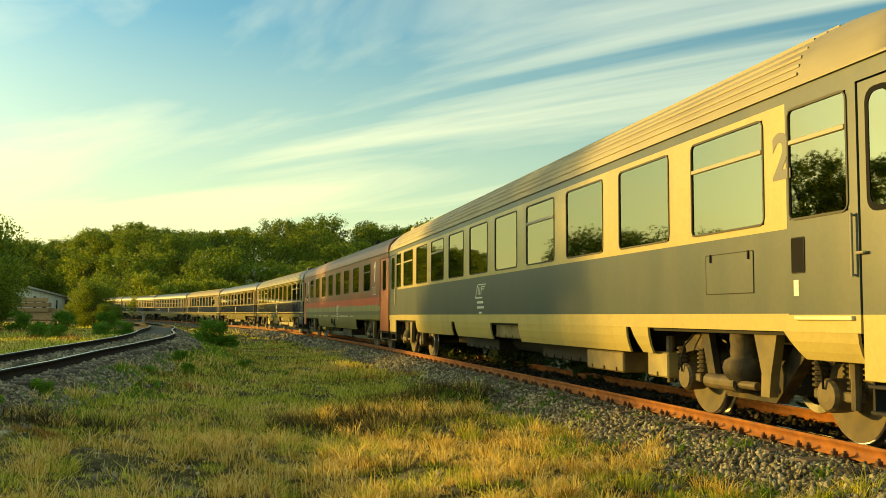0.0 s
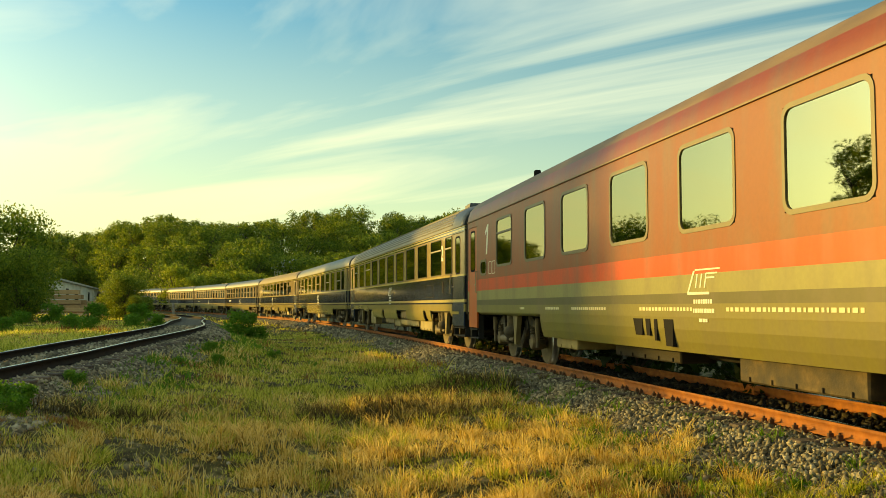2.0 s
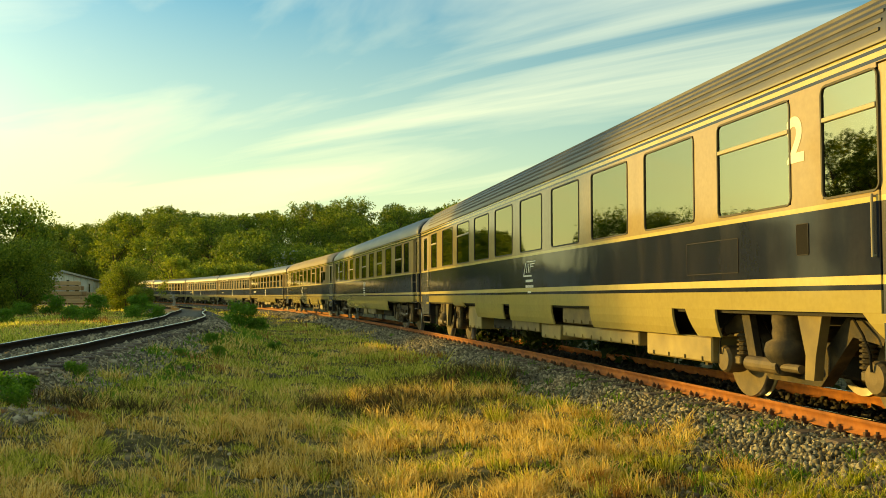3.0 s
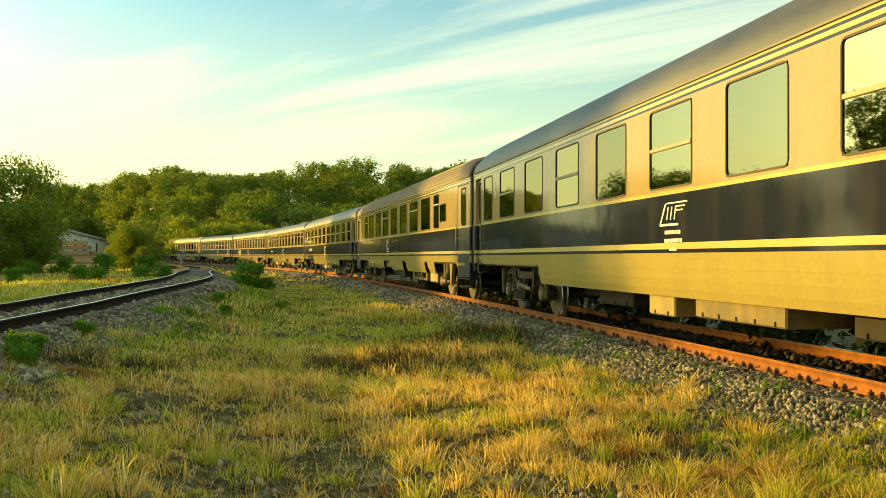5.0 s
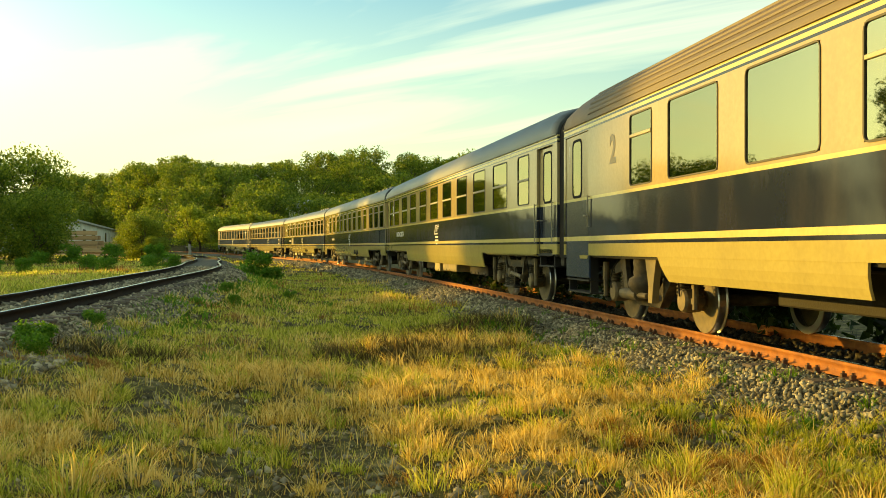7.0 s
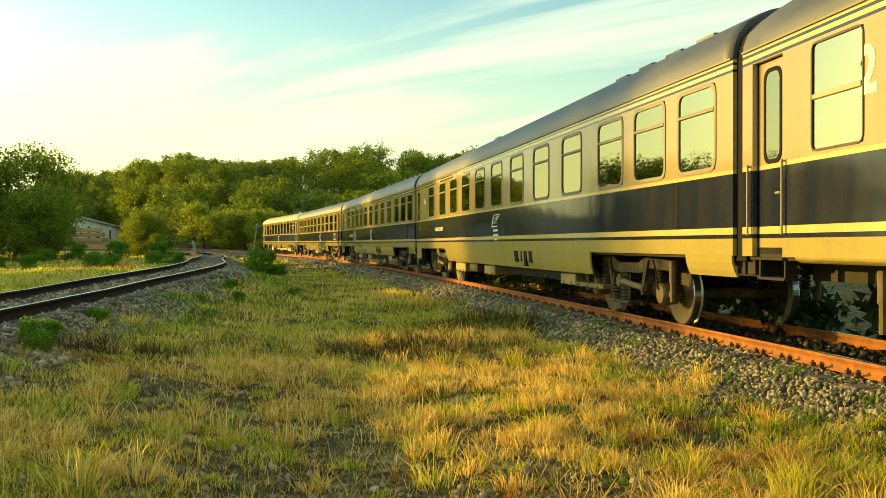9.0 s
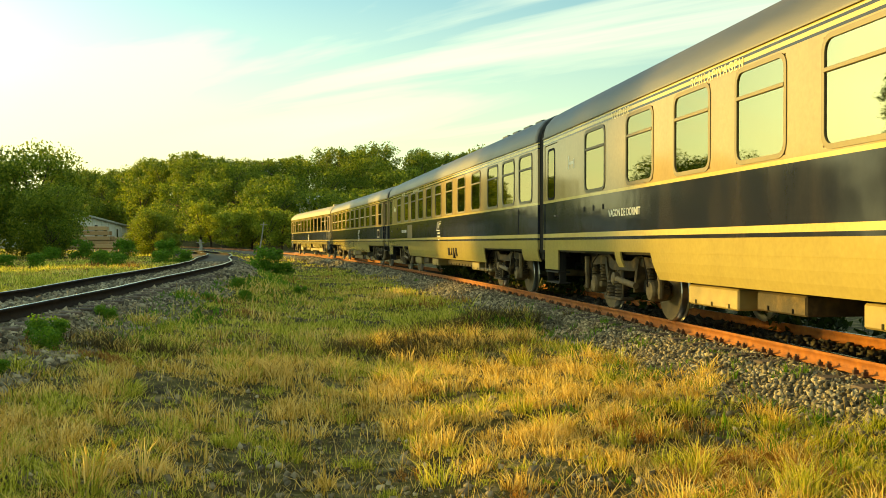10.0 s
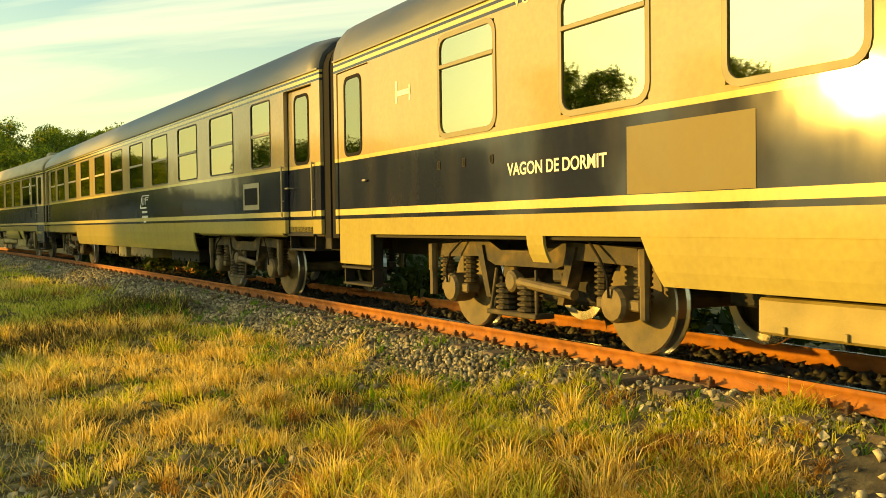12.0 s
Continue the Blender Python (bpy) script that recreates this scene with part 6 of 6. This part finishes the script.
    tagged(ob, "short upright cut straw stubble", "straw", kind="stuff")
    # bright low leaves
    x, y = scatter(300, 4.2, 26.0, rng)
    k = patch(x * 0.9, y * 0.9, 7.0) > 0.18
    x, y = x[k], y[k]
    ob = blades("leafy_weeds", x, y, 16, rng.uniform(0.05, 0.15, len(x)), np.maximum(0.009, 0.0010 * y), np.maximum(0.06, 0.011 * y), WEED, rng)
    tagged(ob, "bright green low leafy weeds", "grass", kind="stuff")
    d, lat = rng.uniform(*np.interp([12, 50], SY, SS), 420), 1.15 + np.abs(rng.normal(0, 0.9, 420))
    x, y = np.interp(d, SS, SX) + lat * np.sin(np.interp(d, SS, ST)), np.interp(d, SS, SY) - lat * np.cos(np.interp(d, SS, ST))
    ob = blades("siding_weeds", x, y, 14, rng.uniform(0.05, 0.20, len(x)), np.maximum(0.009, 0.0010 * y), np.maximum(0.06, 0.010 * y), WEED, rng)
    tagged(ob, "green weeds on the shoulder of the siding", "grass", kind="stuff")
    # darker tufts on the humps
    m = 240
    for cx, cy, rx, ry in ((0.6, 18.4, 1.3, 0.55), (-0.8, 14.8, 1.1, 0.5), (-4.5, 12.4, 0.7, 0.45)):
        xs, ys = cx + rx * 0.8 * rng.normal(size=m), cy + ry * 0.8 * rng.normal(size=m)
        ob = blades("withered_grass", xs, ys, 10, rng.uniform(0.06, 0.24, m), np.full(m, 0.008), np.full(m, 0.08), WITHERED_DARK, rng, simple=True)
        tagged(ob, "dark withered grass on a low hump", "grass", kind="stuff")
    # straw litter lying on the ground
    m = 15000
    ys = 4.2 * np.exp(rng.uniform(0, 1, m) * math.log(6)); xs = rng.uniform(-0.55, 0.85, m) * ys
    keep = ((np.interp(ys, LY[::-1], LX[::-1]) - xs) > 1.15 + 0.5 * (ys > 9)) & ((xs - np.interp(ys, SY, SX)) > 1.9)
    xs, ys = xs[keep], ys[keep]
    ob = blades("straw_litter", xs, ys, 4, np.full(len(xs), 0.17), np.maximum(0.0022, 0.00032 * ys), np.full(len(xs), 0.14), GRASS_DRY, rng, flat=0.14, simple=True)
    tagged(ob, "dead straw lying on the bare earth", "straw", kind="stuff")
    # weeds along the ballast edge
    m = 190
    s, lat = rng.uniform(-12, 8, m), rng.uniform(1.2, 2.9, m)
    px = np.interp(s, LS, LX) + lat * np.sin(np.interp(s, LS, LT)); py = np.interp(s, LS, LY) - lat * np.cos(np.interp(s, LS, LT))
    ob = blades("ballast_weeds", px, py, 14, rng.uniform(0.05, 0.2, m), np.full(m, 0.006), np.full(m, 0.06), WEED, rng)
    tagged(ob, "green weeds along the ballast edge", "grass", kind="stuff")
    # loose pale stones in the bare patches
    m = 9000
    y = 4.5 * np.exp(rng.uniform(0, 1, m) * math.log(5)); x = rng.uniform(-0.55, 0.45, m) * y
    keep = ((np.interp(y, LY[::-1], LX[::-1]) - x) > 2.2) & (rng.random(m) < 0.25 + 0.75 * barren(x, y))
    x, y = x[keep], y[keep]
    v, f = stones(len(x), np.stack([x, y, ground_z(x, y) + 0.004], -1), np.abs(rng.normal(0.008, 0.013, len(x))) + 0.004, rng)
    tagged(from_arrays("loose_stones", v, f, STONE), "pale loose stones on bare earth", "stones", kind="stuff")


WITHERED_DARK = leaf_material("withered_dark_grass", [(0.2, (0.03, 0.026, 0.010)), (0.5, (0.11, 0.085, 0.03)), (0.8, (0.26, 0.19, 0.07))])
WITHERED = leaf_material("withered_brown_grass", [(0.2, (0.16, 0.075, 0.018)), (0.5, (0.38, 0.19, 0.045)), (0.8, (0.60, 0.36, 0.11))], scale=1.5)
build_grass()


# ---------------------------------------------------------------- yard and far houses
def build_hall():
    """Long pale hall beyond the yard, its side turned to the line."""
    hall = tagged(new("warehouse"), "long pale plastered warehouse with a grey sheet roof", "building")
    ax, ay, bx, by = -52.5, 130.0, -85.8, 250.0
    ln, d, he = math.hypot(bx - ax, by - ay), 16.0, 4.6
    bm = bmesh.new()
    box(bm, 0, ln, 0, d, 0, he, 0.03)
    part("wall", bm, PLASTER, hall)
    bm = bmesh.new()
    prism(bm, [(-0.5, he + 0.02), (ln + 0.5, he + 0.02), (ln + 0.5, he + 0.30), (-0.5, he + 0.30)], -0.5, d + 0.5)
    part("roof", bm, SHEET, hall)
    bm = bmesh.new()
    box(bm, 0, ln, -0.10, -0.004, 0, 0.7, 0.02)
    part("plinth", bm, BED, hall)
    for k in range(9):
        bm = bmesh.new()
        box(bm, -0.22, 0.22, -0.22, -0.004, 0.72, he - 0.02, 0.03)
        part("pilaster", bm, PLASTER, hall).matrix_basis = pose(4 + k * (ln - 8) / 8, 0, 0)
    for x, w in ((24.0, 3.4), (38.0, 2.2), (41.5, 2.2), (66.0, 3.0)):
        bm = bmesh.new()
        ring(bm, rounded(w, 2.3, 0.05), rounded(w - 0.4, 1.9, 0.04), -0.02, -0.12)
        fr = part("window", bm, OLD_RAIL, hall)
        fr.matrix_basis = pose(x, 0, 2.5)
        bm = bmesh.new()
        prism(bm, rounded(w - 0.3, 2.0, 0.05), -0.07, -0.02)
        part("pane", bm, GLASS, fr)
    hall.matrix_basis = pose(ax, ay, -0.75, 0, 0, math.degrees(math.atan2(by - ay, bx - ax)))


def build_timber():
    """Stacks of sawn timber in the yard before the hall."""
    rng = random.Random(2)
    for cx, cy, n, turn in ((-44.6, 114.0, 4, 8), (-43.2, 111.0, 2, 4), (-42.4, 115.5, 3, 12), (-39.6, 110.5, 2, -6), (-47.0, 119.0, 5, 10)):
        stack = tagged(new("timber_stack"), "stack of sawn orange-brown timber in the yard", "timber", "timber stacks")
        for r in range(n):
            for q in range(3):
                bm = bmesh.new()
                ln = rng.uniform(4.6, 5.6)
                box(bm, -ln / 2, ln / 2, q * 0.7 - 1.0, q * 0.7 - 0.36, r * 0.62, r * 0.62 + 0.5, 0.03)
                part("beam", bm, TIMBER, stack).matrix_basis = pose(rng.uniform(-0.3, 0.3), 0, 0)
        stack.matrix_basis = pose(cx, cy, float(ground_z(cx, cy)) - 0.05, 0, 0, turn)


def build_house(x, y, w, d, h, wall, roof, label, lift=0.0):
    ob = tagged(new("house"), label, "house")
    z = float(ground_z(x, y)) - 0.3
    bm = bmesh.new()
    prism(bm, [(-w / 2, 0), (w / 2, 0), (w / 2, h + lift), (0, h + lift + w * 0.30), (-w / 2, h + lift)], -d / 2, d / 2)
    part("wall", bm, wall, ob)
    for sgn in (-1, 1):
        bm = bmesh.new()
        prism(bm, [(0, h + lift + w * 0.30 + 0.02), (sgn * (w / 2 + 0.5), h + lift - 0.3), (sgn * (w / 2 + 0.5), h + lift - 0.05), (0, h + lift + w * 0.30 + 0.27)], -d / 2 - 0.4, d / 2 + 0.4)
        part("roof", bm, roof, ob)
    for k in (-1, 1):
        bm = bmesh.new()
        prism(bm, rounded(1.1, 1.4, 0.03), -0.04, 0.02)
        win = part("window", bm, GLASS, ob)
        win.matrix_basis = pose(k * w * 0.24, -d / 2, h * 0.6 + lift)
    ob.matrix_basis = pose(x, y, z, 0, 0, 35)


def build_pole(x, y, h, lean, label, r=0.13):
    pole = tagged(new("utility_pole"), label, "pole")
    bm = bmesh.new()
    rod_taper(bm, Vector((0, 0, -0.4)), Vector((lean, 0, h)), r, r * 0.7)
    part("post", bm, POLE_WOOD, pole)
    bm = bmesh.new()
    box(bm, lean - 0.6, lean + 0.6, -0.06, 0.06, h - 0.5, h - 0.38, 0.01)
    part("crossarm", bm, POLE_WOOD, pole)
    pole.matrix_basis = pose(x, y, float(ground_z(x, y)))


build_hall()
build_timber()
build_house(-59.5, 283, 11, 10, 6.0, PLASTER, TILE_RED, "house with a red tiled roof among the hill trees", 0.0)
build_house(-31.0, 204, 5, 5, 3.0, PLASTER, SHEET, "small white house among the hill trees", 5.0)
build_pole(-34.5, 163, 5.3, 0.9, "leaning grey wooden utility pole beside the line")
build_pole(-40.5, 148, 1.9, 0.0, "short pale marker post by the crossing", 0.28)


# ---------------------------------------------------------------- single stones of the near ballast shoulder
def build_single_stones():
    rng = np.random.default_rng(21)
    kinds = []
    for k in range(8):
        v, f = stones(1, np.zeros((1, 3)), np.array([0.027]), rng)
        me = bpy.data.meshes.new("stone")
        me.from_pydata(v.tolist(), [], f.tolist())
        me.materials.append(STONE_ONE)
        kinds.append(me)
    for k in range(280):
        s, lat = rng.uniform(-2, 8), rng.uniform(0.95, 1.6)
        p = on_line(s, lat)
        z = max(p.z + float(bed_height(lat, 1.35, 1.6)), float(ground_z(p.x, p.y))) + 0.022
        o = new("stone", kinds[k % 8])
        o.parent = TRACK
        o.matrix_basis = Matrix.Translation((p.x, p.y, z)) @ pose(0, 0, 0, *rng.uniform(0, 360, 3)) @ Matrix.Scale(rng.uniform(0.7, 1.5), 4)


build_single_stones()


# ---------------------------------------------------------------- what moves
def motions():
    steps = [k / 4 for k in range(49)]
    turns = [k / 30 for k in range(361)]
    for j, (coach, sets) in enumerate(TRAIN):
        walk(coach, [(t, coach_pose(j, t)) for t in steps])
        start = joint(j, 0)
        for n, w in enumerate(sets):
            x = (-1 if n % 2 == 0 else 1) * BASE / 2
            walk(w, [(t, pose(x, 0, WHEEL_R, 0, math.degrees((joint(j, t) - start) / WHEEL_R) % 360, 0)) for t in turns])


motions()
